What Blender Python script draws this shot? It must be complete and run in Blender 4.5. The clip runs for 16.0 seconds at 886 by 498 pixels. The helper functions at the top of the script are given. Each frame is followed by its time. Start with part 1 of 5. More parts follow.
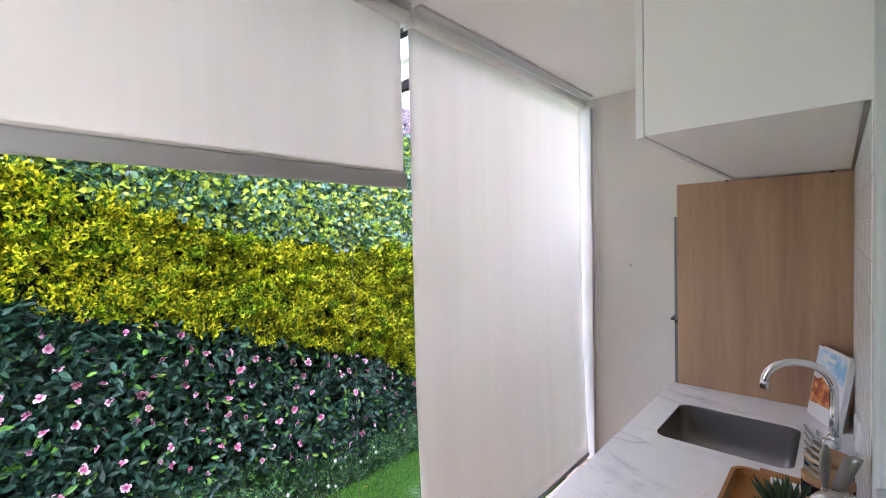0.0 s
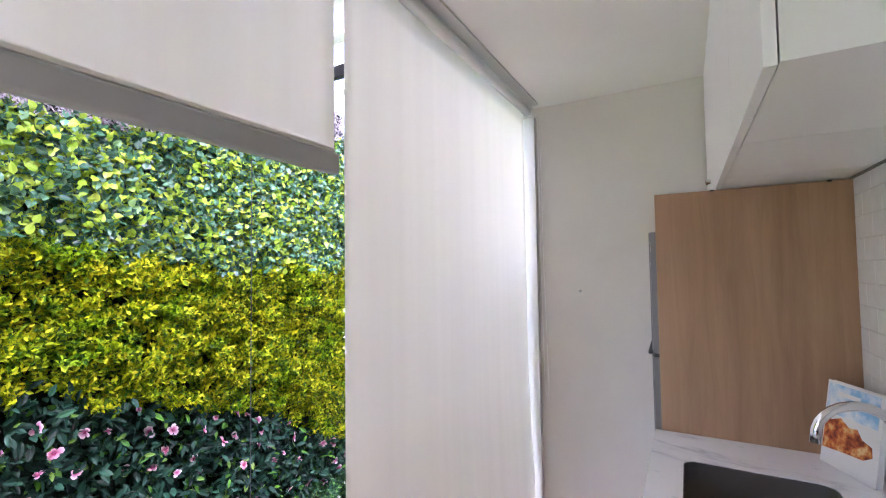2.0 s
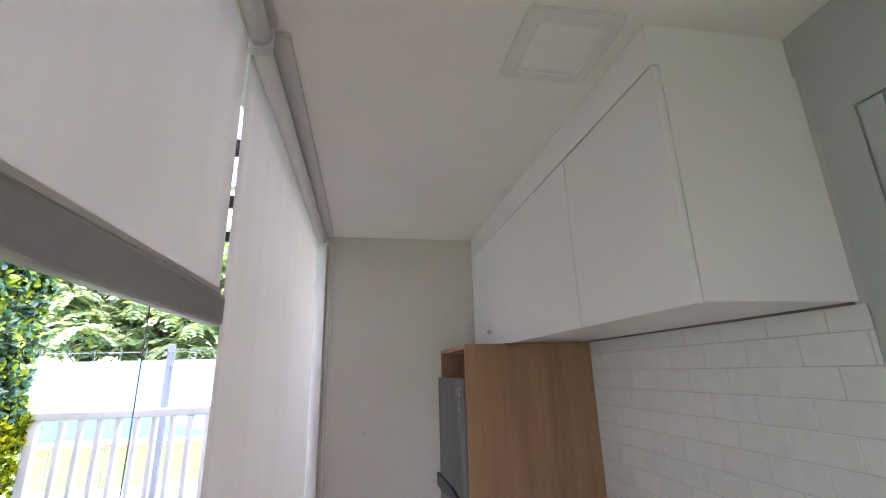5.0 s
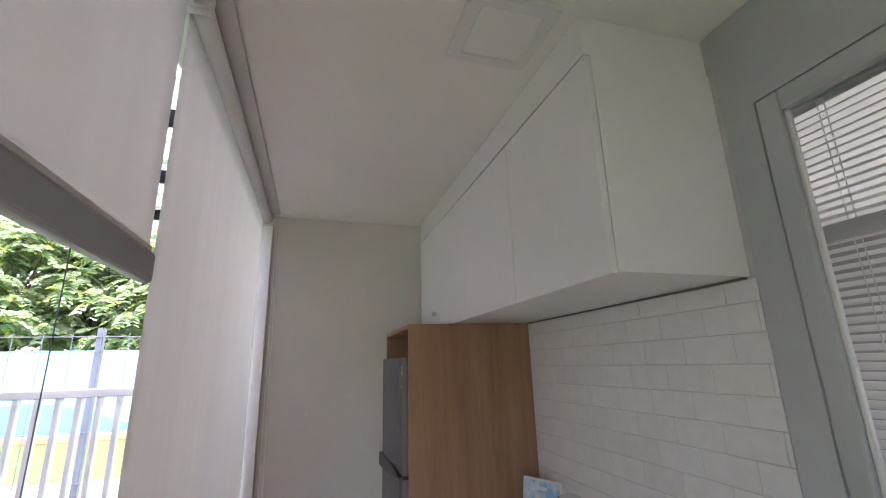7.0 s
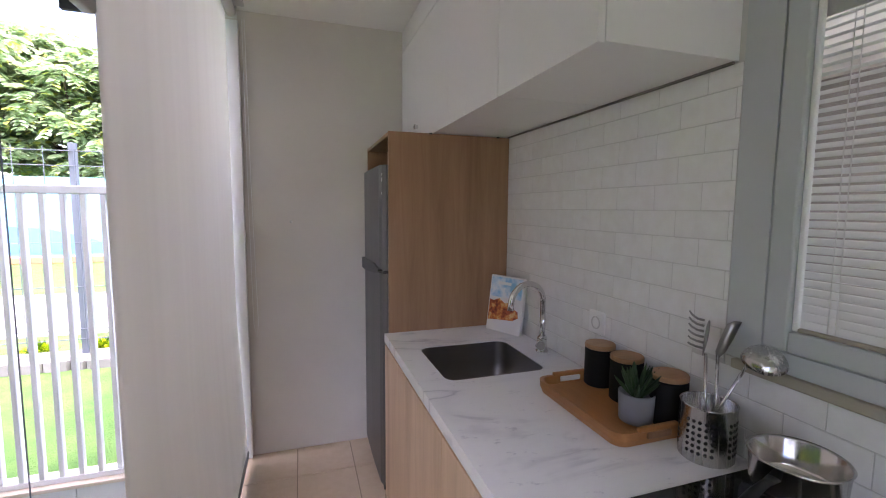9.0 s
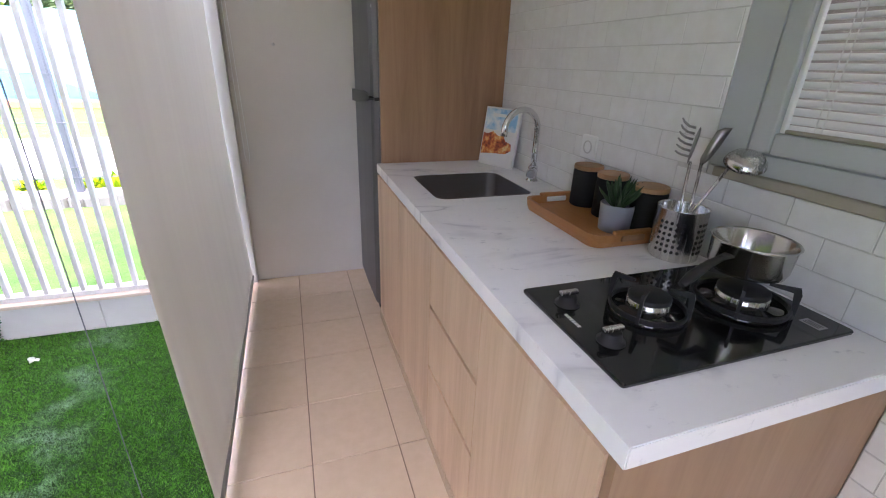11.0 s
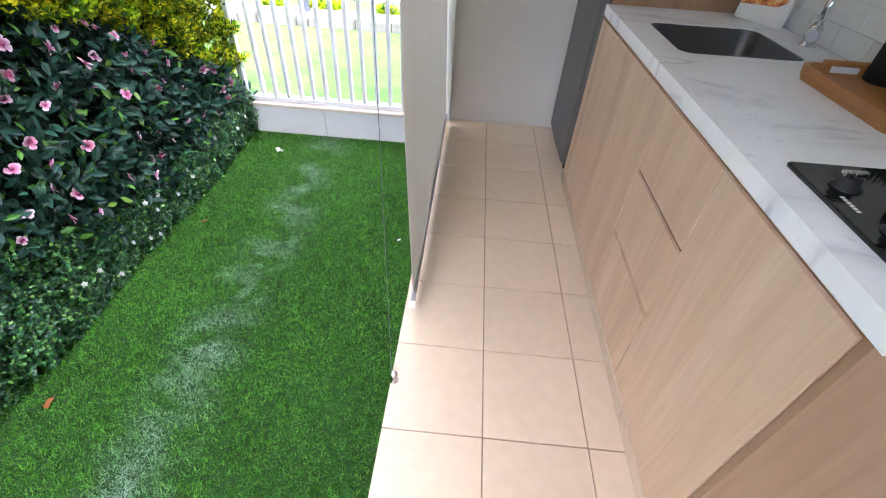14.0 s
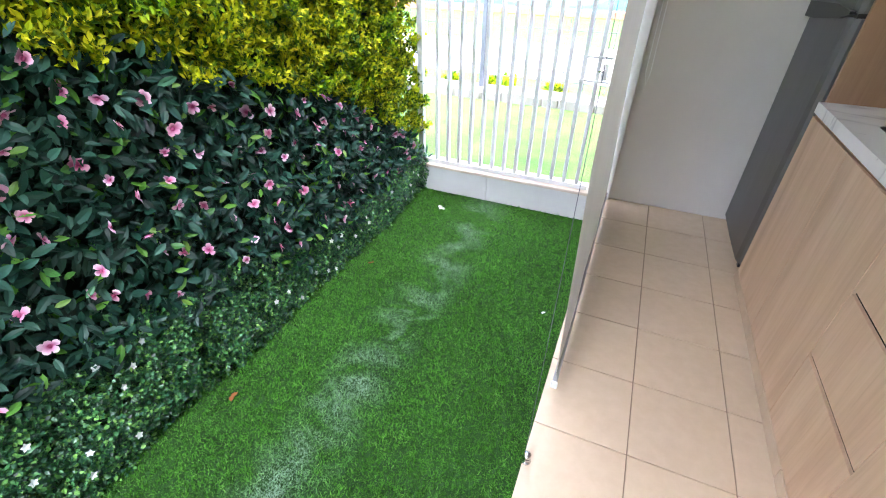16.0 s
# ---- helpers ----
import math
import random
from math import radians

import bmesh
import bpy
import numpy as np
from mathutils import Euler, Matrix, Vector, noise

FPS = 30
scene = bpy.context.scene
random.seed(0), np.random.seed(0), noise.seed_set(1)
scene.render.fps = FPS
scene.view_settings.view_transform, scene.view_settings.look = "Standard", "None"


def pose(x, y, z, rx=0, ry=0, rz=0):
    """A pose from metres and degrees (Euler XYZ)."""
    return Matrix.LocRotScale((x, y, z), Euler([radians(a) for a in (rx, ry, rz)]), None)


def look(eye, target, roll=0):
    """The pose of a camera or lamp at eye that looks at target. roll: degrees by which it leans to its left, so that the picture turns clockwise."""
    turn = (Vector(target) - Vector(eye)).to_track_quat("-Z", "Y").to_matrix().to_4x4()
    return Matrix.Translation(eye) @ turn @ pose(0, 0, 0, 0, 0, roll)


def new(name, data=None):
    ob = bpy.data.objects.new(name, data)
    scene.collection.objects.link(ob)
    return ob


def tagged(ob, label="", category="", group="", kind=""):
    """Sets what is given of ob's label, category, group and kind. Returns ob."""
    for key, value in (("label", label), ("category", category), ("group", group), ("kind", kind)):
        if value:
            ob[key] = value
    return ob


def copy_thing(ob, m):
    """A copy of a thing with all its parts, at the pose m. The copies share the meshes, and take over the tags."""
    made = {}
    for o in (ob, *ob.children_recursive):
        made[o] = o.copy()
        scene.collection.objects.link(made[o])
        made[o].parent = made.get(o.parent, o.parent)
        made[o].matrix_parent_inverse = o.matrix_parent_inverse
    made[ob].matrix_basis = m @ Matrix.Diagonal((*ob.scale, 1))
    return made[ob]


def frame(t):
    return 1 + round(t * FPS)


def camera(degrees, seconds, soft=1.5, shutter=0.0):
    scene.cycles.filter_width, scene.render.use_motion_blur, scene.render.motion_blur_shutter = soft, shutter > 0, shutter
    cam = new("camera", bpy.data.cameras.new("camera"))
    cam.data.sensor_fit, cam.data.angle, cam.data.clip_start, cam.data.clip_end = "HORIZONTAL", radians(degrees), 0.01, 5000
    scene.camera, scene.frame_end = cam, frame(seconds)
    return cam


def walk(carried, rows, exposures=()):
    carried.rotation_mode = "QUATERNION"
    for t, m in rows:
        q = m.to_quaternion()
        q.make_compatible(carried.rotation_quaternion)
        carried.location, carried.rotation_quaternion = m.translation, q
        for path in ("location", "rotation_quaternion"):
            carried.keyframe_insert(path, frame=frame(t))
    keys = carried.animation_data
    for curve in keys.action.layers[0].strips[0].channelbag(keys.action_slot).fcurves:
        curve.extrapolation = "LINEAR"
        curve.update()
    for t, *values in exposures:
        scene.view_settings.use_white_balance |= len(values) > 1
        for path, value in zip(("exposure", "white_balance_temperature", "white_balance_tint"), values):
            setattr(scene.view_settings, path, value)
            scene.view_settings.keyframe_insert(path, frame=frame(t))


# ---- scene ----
cam = camera(91.1, 16.0, 1.1)
PATH = [
    (0, (1.041, -0.807, 1.64), (-0.306, 0.67, 1.583), -1.3),
    (0.5, (0.977, -0.757, 1.666), (-0.298, 0.783, 1.686), -1.3),
    (1, (0.879, -0.631, 1.642), (-0.376, 0.927, 1.678), -1.3),
    (1.5, (0.757, -0.543, 1.611), (-0.425, 1.068, 1.678), -1.3),
    (2, (0.563, -0.487, 1.577), (-0.413, 1.257, 1.658), -0.8),
    (2.5, (0.401, -0.445, 1.572), (-0.495, 1.342, 1.648), 0.1),
    (3, (0.239, -0.358, 1.57), (-0.448, 1.518, 1.659), 0.3),
    (3.5, (0.154, -0.339, 1.621), (-0.159, 1.634, 1.711), -0.4),
    (4, (0.061, -0.407, 1.678), (0.03, 1.582, 1.889), -0.6),
    (4.5, (0.005, -0.472, 1.73), (0.205, 1.476, 2.138), -1.4),
    (4.7, (-0.012, -0.483, 1.744), (0.257, 1.435, 2.242), -1.6),
    (6.8, (0.027, -0.535, 1.699), (0.536, 1.297, 2.321), -1.6),
    (7, (0.024, -0.528, 1.674), (0.569, 1.327, 2.188), -1.5),
    (7.5, (0.034, -0.521, 1.633), (0.633, 1.354, 1.988), -0.7),
    (8, (0.041, -0.518, 1.589), (0.652, 1.376, 1.79), -0.3),
    (8.5, (0.049, -0.519, 1.545), (0.669, 1.382, 1.541), -0.0),
    (9, (0.046, -0.526, 1.503), (0.668, 1.366, 1.317), 0.4),
    (9.2, (0.042, -0.528, 1.485), (0.664, 1.356, 1.23), 0.5),
    (11.3, (0.037, -0.591, 1.327), (0.644, 1.099, 0.446), 2.3),
    (11.5, (0.033, -0.601, 1.31), (0.632, 1.056, 0.363), 2.3),
    (12, (0.028, -0.62, 1.279), (0.605, 0.959, 0.196), 2.6),
    (12.5, (0.014, -0.639, 1.232), (0.562, 0.823, -0.018), 4.2),
    (13, (-0.008, -0.636, 1.243), (0.524, 0.797, -0.047), 4.8),
    (13.5, (-0.084, -0.63, 1.273), (0.141, 0.864, -0.038), 6.4),
    (14, (-0.132, -0.632, 1.29), (-0.19, 0.877, -0.021), 3.7),
    (14.5, (-0.157, -0.635, 1.299), (-0.355, 0.887, 0.017), 2.6),
    (15, (-0.189, -0.643, 1.318), (-0.531, 0.9, 0.092), 2.1),
    (15.5, (-0.22, -0.652, 1.337), (-0.713, 0.894, 0.168), 1.5),
    (16, (-0.245, -0.666, 1.349), (-0.896, 0.861, 0.233), 0.8),
]
walk(cam, [(t, look(eye, target, roll)) for t, eye, target, roll in PATH], [(0, 3.97, 6320, 33), (1.5, 3.95, 6320, 33), (2.5, 3.96, 6300, 32), (3.5, 3.62, 6330, 31), (4.5, 3.44, 6380, 32), (7, 3.14, 6500, 35),
     (9, 3.17, 6550, 35), (11.5, 3.42, 6500, 29), (12.5, 3.38, 6450, 26), (13.5, 3.5, 6400, 24), (14.5, 3.64, 6350, 21), (16, 3.64, 6350, 20)])

# ---- sky, sun ----
world = bpy.data.worlds.new("sky")
scene.world = world
world.use_nodes = True
sky = world.node_tree.nodes.new("ShaderNodeTexSky")
sky.sky_type, sky.sun_disc = "NISHITA", False
sky.sun_elevation, sky.sun_rotation, sky.dust_density = radians(77), radians(158), 1.2
back = world.node_tree.nodes["Background"]
back.inputs[1].default_value = 0.15
world.node_tree.links.new(sky.outputs[0], back.inputs[0])
sun = new("sun", bpy.data.lights.new("sun", "SUN"))
sun.data.energy, sun.data.angle, sun.data.color = 3.0, radians(115), (1.0, 0.985, 0.96)
sun.matrix_basis = look((0.6, -1.5, 7), (0, 0, 0))


# ---- material helpers ----
def shade(name, color, rough=0.5, metal=0.0, spec=0.5):
    m = bpy.data.materials.new(name)
    m.use_nodes = True
    b = m.node_tree.nodes["Principled BSDF"]
    b.inputs["Base Color"].default_value = (*color, 1)
    b.inputs["Roughness"].default_value = rough
    b.inputs["Metallic"].default_value = metal
    b.inputs["Specular IOR Level"].default_value = spec
    return m, m.node_tree, b


def place(nt, stretch=(1, 1, 1), turn=(0, 0, 0), jitter=0.0):
    geo = nt.nodes.new("ShaderNodeNewGeometry")
    mp = nt.nodes.new("ShaderNodeMapping")
    mp.inputs["Scale"].default_value = stretch
    mp.inputs["Rotation"].default_value = [radians(a) for a in turn]
    out = geo.outputs["Position"]
    if jitter:
        info = nt.nodes.new("ShaderNodeObjectInfo")
        mul = nt.nodes.new("ShaderNodeMath")
        mul.operation = "MULTIPLY"
        mul.inputs[1].default_value = jitter
        add = nt.nodes.new("ShaderNodeVectorMath")
        nt.links.new(info.outputs["Random"], mul.inputs[0])
        nt.links.new(out, add.inputs[0])
        nt.links.new(mul.outputs[0], add.inputs[1])
        out = add.outputs[0]
    nt.links.new(out, mp.inputs[0])
    return mp.outputs[0]


def grain(nt, at, scale, detail=4.0, rough=0.55, distort=0.0):
    n = nt.nodes.new("ShaderNodeTexNoise")
    n.inputs["Scale"].default_value, n.inputs["Detail"].default_value = scale, detail
    n.inputs["Roughness"].default_value, n.inputs["Distortion"].default_value = rough, distort
    nt.links.new(at, n.inputs["Vector"])
    return n.outputs["Fac"]


def ramp(nt, fac, *stops):
    r = nt.nodes.new("ShaderNodeValToRGB")
    while len(r.color_ramp.elements) < len(stops):
        r.color_ramp.elements.new(0.5)
    for e, (p, c) in zip(r.color_ramp.elements, stops):
        e.position, e.color = p, (*c, 1) if len(c) == 3 else c
    nt.links.new(fac, r.inputs[0])
    return r.outputs[0]


def blend(nt, fac, a, b, mode="MIX"):
    n = nt.nodes.new("ShaderNodeMix")
    n.data_type, n.blend_type = "RGBA", mode
    for socket, v in ((n.inputs[0], fac), (n.inputs[6], a), (n.inputs[7], b)):
        if isinstance(v, (float, int)):
            socket.default_value = v
        elif isinstance(v, tuple):
            socket.default_value = (*v, 1)
        else:
            nt.links.new(v, socket)
    return n.outputs[2]


def relief(nt, b, height, strength=0.3, distance=0.002):
    n = nt.nodes.new("ShaderNodeBump")
    n.inputs["Strength"].default_value, n.inputs["Distance"].default_value = strength, distance
    nt.links.new(height, n.inputs["Height"])
    nt.links.new(n.outputs[0], b.inputs["Normal"])


def painted(name, color, rough=0.6, spread=0.04, bump=0.25, fine=140.0, spec=0.4):
    m, nt, b = shade(name, color, rough, 0, spec)
    low = tuple(c * (1 - spread) for c in color)
    high = tuple(min(1, c * (1 + spread)) for c in color)
    big = grain(nt, place(nt), 2.3, 5)
    nt.links.new(ramp(nt, big, (0.3, low), (0.7, high)), b.inputs["Base Color"])
    relief(nt, b, grain(nt, place(nt), fine, 3), bump, 0.0012)
    return m


def wood(name, dark, mid, light, axis=2, rough=0.45, size=1.0):
    """Printed wood grain: broad soft streaks, long figured bands and a little pore."""
    m, nt, b = shade(name, mid, rough, 0, 0.4)

    def along(across, down):
        s = [across / size] * 3
        s[axis] = down / size
        return place(nt, tuple(s))

    streak = grain(nt, along(8.0, 0.5), 1.0, 4, 0.55, 0.5)
    figure = grain(nt, along(17.0, 1.7), 1.0, 5, 0.6, 1.5)
    pore = grain(nt, along(130.0, 4.0), 1.0, 4, 0.65, 0.1)
    c = ramp(nt, streak, (0.2, dark), (0.42, tuple(0.3 * p + 0.7 * q for p, q in zip(dark, mid))), (0.54, mid), (0.8, light))
    c = blend(nt, 0.35, c, ramp(nt, figure, (0.25, dark), (0.5, mid), (0.75, light)))
    c = blend(nt, 1.0, c, ramp(nt, pore, (0.3, (0.93, 0.92, 0.91)), (0.5, (1, 1, 1))), "MULTIPLY")
    nt.links.new(c, b.inputs["Base Color"])
    relief(nt, b, pore, 0.1, 0.0006)
    return m


def steel(name, color=(0.6, 0.6, 0.6), rough=0.25, axis=2, brushed=0.12):
    m, nt, b = shade(name, color, rough, 1.0)
    s = [220.0] * 3
    s[axis] = 3.0
    f = grain(nt, place(nt, tuple(s)), 1.0, 3)
    r = nt.nodes.new("ShaderNodeMapRange")
    r.inputs[3].default_value, r.inputs[4].default_value = max(0.03, rough - brushed), rough + brushed
    nt.links.new(f, r.inputs[0])
    nt.links.new(r.outputs[0], b.inputs["Roughness"])
    return m


def leafy(name, stops, rough=0.45, spec=0.5, thin=0.25, patches=None):
    """patches: a second colour that takes over in cloudy areas a hand wide."""
    m, nt, b = shade(name, stops[0][1], rough, 0, spec)
    geo = nt.nodes.new("ShaderNodeNewGeometry")
    c = ramp(nt, geo.outputs["Random Per Island"], *stops)
    patch = grain(nt, place(nt), 3.5, 3)
    c = blend(nt, 1.0, c, ramp(nt, patch, (0.3, (0.78, 0.8, 0.8)), (0.7, (1, 1, 1))), "MULTIPLY")
    if patches:
        where = ramp(nt, grain(nt, place(nt, (1, 1, 1.7)), 4.6, 4, 0.6, 0.4), (0.5, (0, 0, 0)), (0.64, (0.85, 0.85, 0.85)))
        c = blend(nt, where, c, blend(nt, 1.0, c, patches, "MULTIPLY"))
    nt.links.new(c, b.inputs["Base Color"])
    tr = nt.nodes.new("ShaderNodeBsdfTranslucent")
    nt.links.new(c, tr.inputs[0])
    mix = nt.nodes.new("ShaderNodeMixShader")
    mix.inputs[0].default_value = thin
    out = nt.nodes["Material Output"]
    nt.links.new(b.outputs[0], mix.inputs[1])
    nt.links.new(tr.outputs[0], mix.inputs[2])
    nt.links.new(mix.outputs[0], out.inputs[0])
    return m


def tiled(name, color, rough, spread=0.05, bump=0.15, wave=6.0):
    m, nt, b = shade(name, color, rough, 0, 0.5)
    info = nt.nodes.new("ShaderNodeObjectInfo")
    c = ramp(nt, info.outputs["Random"], (0.0, tuple(v * (1 - spread) for v in color)), (1.0, tuple(min(1, v * (1 + spread)) for v in color)))
    mot = grain(nt, place(nt, jitter=7.0), 22.0, 5)
    c = blend(nt, 1.0, c, ramp(nt, mot, (0.3, (0.93, 0.92, 0.9)), (0.7, (1, 1, 1))), "MULTIPLY")
    nt.links.new(c, b.inputs["Base Color"])
    relief(nt, b, grain(nt, place(nt, jitter=3.0), wave, 3), bump, 0.004)
    return m


# ---- materials ----
PLASTER = painted("warm_white_wall_paint", (0.66, 0.625, 0.57), 0.65)
CEIL = painted("ceiling_paint", (0.8, 0.78, 0.75), 0.7, 0.02, 0.15)
GREYPAINT = painted("grey_green_paint", (0.47, 0.495, 0.49), 0.5, 0.05, 0.12)
LEDGE = painted("taupe_ledge_paint", (0.36, 0.325, 0.255), 0.55, 0.08)
CABWHITE = painted("white_cabinet_laminate", (0.8, 0.79, 0.78), 0.35, 0.01, 0.03)
WALLTILE = tiled("white_glazed_tile", (0.78, 0.78, 0.76), 0.2, 0.025, 0.35, 9.0)
GROUT = painted("tile_grout", (0.55, 0.54, 0.515), 0.8, 0.1)
FLOORTILE = tiled("beige_ceramic_tile", (0.68, 0.535, 0.39), 0.27, 0.03, 0.08)
FLOORGROUT = painted("brown_grout", (0.24, 0.17, 0.12), 0.85, 0.15)
ROOMTILE = tiled("cream_room_tile", (0.72, 0.64, 0.54), 0.18, 0.02, 0.06)
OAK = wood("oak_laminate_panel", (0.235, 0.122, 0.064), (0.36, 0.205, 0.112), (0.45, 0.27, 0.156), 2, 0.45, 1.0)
OAKPALE = wood("pale_oak_laminate", (0.46, 0.295, 0.185), (0.64, 0.445, 0.3), (0.77, 0.59, 0.435), 2, 0.45, 1.0)
# the fronts' laminate with the end panel's shade mixed into its colour
OAKSHADED = wood("end_panel_oak_laminate", (0.23, 0.13, 0.072), (0.35, 0.215, 0.128), (0.43, 0.285, 0.18), 2, 0.45, 1.0)
OAKDARK = wood("inner_oak_laminate", (0.22, 0.11, 0.06), (0.28, 0.15, 0.08), (0.34, 0.19, 0.11))
BAMBOO = wood("orange_bamboo", (0.34, 0.14, 0.04), (0.43, 0.19, 0.06), (0.5, 0.24, 0.085), 1, 0.4, 0.5)
LIDWOOD = wood("acacia_lid", (0.28, 0.14, 0.06), (0.38, 0.21, 0.1), (0.48, 0.28, 0.14), 0, 0.5, 0.3)
INOX = steel("brushed_stainless", (0.62, 0.61, 0.6), 0.25)
SINKSTEEL = steel("sink_stainless", (0.33, 0.31, 0.29), 0.34, 0)
DARKSTEEL = steel("dark_utensil_steel", (0.3, 0.29, 0.28), 0.32)
CHROME, _, _ = shade("chrome", (0.72, 0.72, 0.73), 0.09, 1.0)
POLISHED = steel("polished_pan_steel", (0.55, 0.54, 0.52), 0.16, 0, 0.03)
FRIDGE = steel("fridge_grey_steel", (0.19, 0.19, 0.195), 0.45, 2, 0.08)
BLACKGLASS, _, _ = shade("black_hob_glass", (0.008, 0.008, 0.009), 0.06)
IRON = painted("black_cast_iron", (0.015, 0.015, 0.016), 0.5, 0.3, 0.6, 300)
BLACKPL = painted("black_plastic", (0.012, 0.012, 0.013), 0.35, 0.2)
BLACKJAR = painted("black_matte_ceramic", (0.006, 0.006, 0.006), 0.8, 0.25, 0.3)
CONCRETE = painted("grey_concrete_pot", (0.27, 0.28, 0.3), 0.8, 0.15, 0.5, 90)
WHITEPL = painted("white_plastic", (0.78, 0.78, 0.76), 0.4, 0.01, 0.02)
ALU = painted("grey_coated_aluminium", (0.34, 0.335, 0.33), 0.45, 0.03, 0.05)
RAILGREY = painted("pale_grey_rail", (0.58, 0.57, 0.55), 0.45, 0.03, 0.05)
FENCEWHITE = painted("white_coated_steel", (0.64, 0.64, 0.645), 0.45, 0.04, 0.1)
POSTGREY = painted("dark_grey_steel", (0.10, 0.11, 0.13), 0.5, 0.1, 0.1)
# near-black colour that stands for the shade in narrow recesses
GAPSHADE = painted("dark_slot_lining", (0.02, 0.017, 0.015), 0.95, 0.2, 0.1, 140.0, 0.05)
BLACKBEAM = painted("black_beam_paint", (0.006, 0.006, 0.006), 0.7, 0.2, 0.1, 140.0, 0.1)
# hedge backing, kept near black so leaf gaps look deep in shade
LEAFSHADE = painted("dark_hedge_backing", (0.010, 0.02, 0.008), 0.9, 0.3, 0.8, 60)
STONE = painted("grey_field_stone", (0.20, 0.185, 0.17), 0.85, 0.2, 0.9, 40)
ROAD = painted("pale_concrete_road", (0.36, 0.35, 0.33), 0.85, 0.08, 0.5, 60)
ORANGE = painted("orange_brick_edging", (0.45, 0.17, 0.09), 0.8, 0.15, 0.5, 40)
TEAL = painted("turquoise_wall_paint", (0.16, 0.37, 0.45), 0.6, 0.05)
BLUE = painted("blue_wave_paint", (0.08, 0.27, 0.4), 0.6, 0.06)
LOWWALL = painted("pale_grey_render", (0.6, 0.6, 0.59), 0.75, 0.08, 0.4, 60)
COPING = painted("worn_cream_coping", (0.62, 0.52, 0.43), 0.6, 0.22, 0.4, 70)
BARK = painted("bark", (0.09, 0.06, 0.04), 0.9, 0.3, 1.0, 30)

# marble worktop
MARBLE, nt, b = shade("white_veined_marble", (0.76, 0.76, 0.76), 0.22)
vein = grain(nt, place(nt, (1.0, 2.4, 1.0), (0, 0, 22)), 1.7, 5, 0.5, 0.5)
cloud = grain(nt, place(nt), 3.2, 5)
speck = grain(nt, place(nt, (1.0, 1.8, 1.0), (0, 0, 30)), 22.0, 5, 0.65)
c = ramp(nt, vein, (0.42, (0.9, 0.9, 0.905)), (0.475, (0.82, 0.82, 0.835)), (0.503, (0.56, 0.56, 0.59)), (0.53, (0.82, 0.82, 0.83)), (0.6, (0.9, 0.9, 0.9)))
c = blend(nt, ramp(nt, cloud, (0.44, (0.95, 0.95, 0.95)), (0.62, (0.1, 0.1, 0.1))), c, (0.9, 0.9, 0.905))
c = blend(nt, 1.0, c, ramp(nt, speck, (0.27, (0.74, 0.74, 0.77)), (0.38, (1, 1, 1))), "MULTIPLY")
nt.links.new(c, b.inputs["Base Color"])

# translucent woven blind cloth
CLOTH, nt, b = shade("cream_blind_cloth", (0.72, 0.70, 0.66), 0.75, 0, 0.3)
# upright streaks colour in the light and dark of soft folds
fold_tone = grain(nt, place(nt, (1, 6.0, 0.2)), 2.0, 4)
c = ramp(nt, fold_tone, (0.3, (0.785, 0.738, 0.675)), (0.7, (0.825, 0.778, 0.715)))
nt.links.new(c, b.inputs["Base Color"])
weave = grain(nt, place(nt), 900.0, 2)
relief(nt, b, weave, 0.2, 0.0006)
tr = nt.nodes.new("ShaderNodeBsdfTranslucent")
nt.links.new(c, tr.inputs[0])
mx = nt.nodes.new("ShaderNodeMixShader")
mx.inputs[0].default_value = 0.3
nt.links.new(b.outputs[0], mx.inputs[1])
nt.links.new(tr.outputs[0], mx.inputs[2])
nt.links.new(mx.outputs[0], nt.nodes["Material Output"].inputs[0])

SLAT, nt, b = shade("white_slat", (0.8, 0.8, 0.78), 0.4)
tr = nt.nodes.new("ShaderNodeBsdfTranslucent")
tr.inputs[0].default_value = (0.8, 0.8, 0.78, 1)
mx = nt.nodes.new("ShaderNodeMixShader")
mx.inputs[0].default_value = 0.3
nt.links.new(b.outputs[0], mx.inputs[1])
nt.links.new(tr.outputs[0], mx.inputs[2])
nt.links.new(mx.outputs[0], nt.nodes["Material Output"].inputs[0])

# canopy sheet, lets most daylight through
def sheet(name, clear):
    m, nt, b = shade(name, (0.75, 0.8, 0.79), 0.5)
    tr = nt.nodes.new("ShaderNodeBsdfTransparent")
    mx = nt.nodes.new("ShaderNodeMixShader")
    mx.inputs[0].default_value = clear
    nt.links.new(b.outputs[0], mx.inputs[1])
    nt.links.new(tr.outputs[0], mx.inputs[2])
    nt.links.new(mx.outputs[0], nt.nodes["Material Output"].inputs[0])
    return m


# the second, denser sheet is added to hold light off the near hedge
SHEET, SHEETSHADING = sheet("milky_canopy_sheet", 0.68), sheet("dull_canopy_sheet", 0.4)

GLASS, nt, b = shade("window_glass", (1, 1, 1), 0.02)
b.inputs["Transmission Weight"].default_value = 1.0
b.inputs["IOR"].default_value = 1.45

DARKLEAF = leafy("dark_glossy_leaf", ((0.0, (0.003, 0.018, 0.011)), (0.4, (0.008, 0.044, 0.027)), (0.7, (0.02, 0.085, 0.055)), (0.9, (0.05, 0.15, 0.1)), (0.94, (0.08, 0.26, 0.03)), (1.0, (0.14, 0.38, 0.05))), 0.4, 0.3, 0.15)
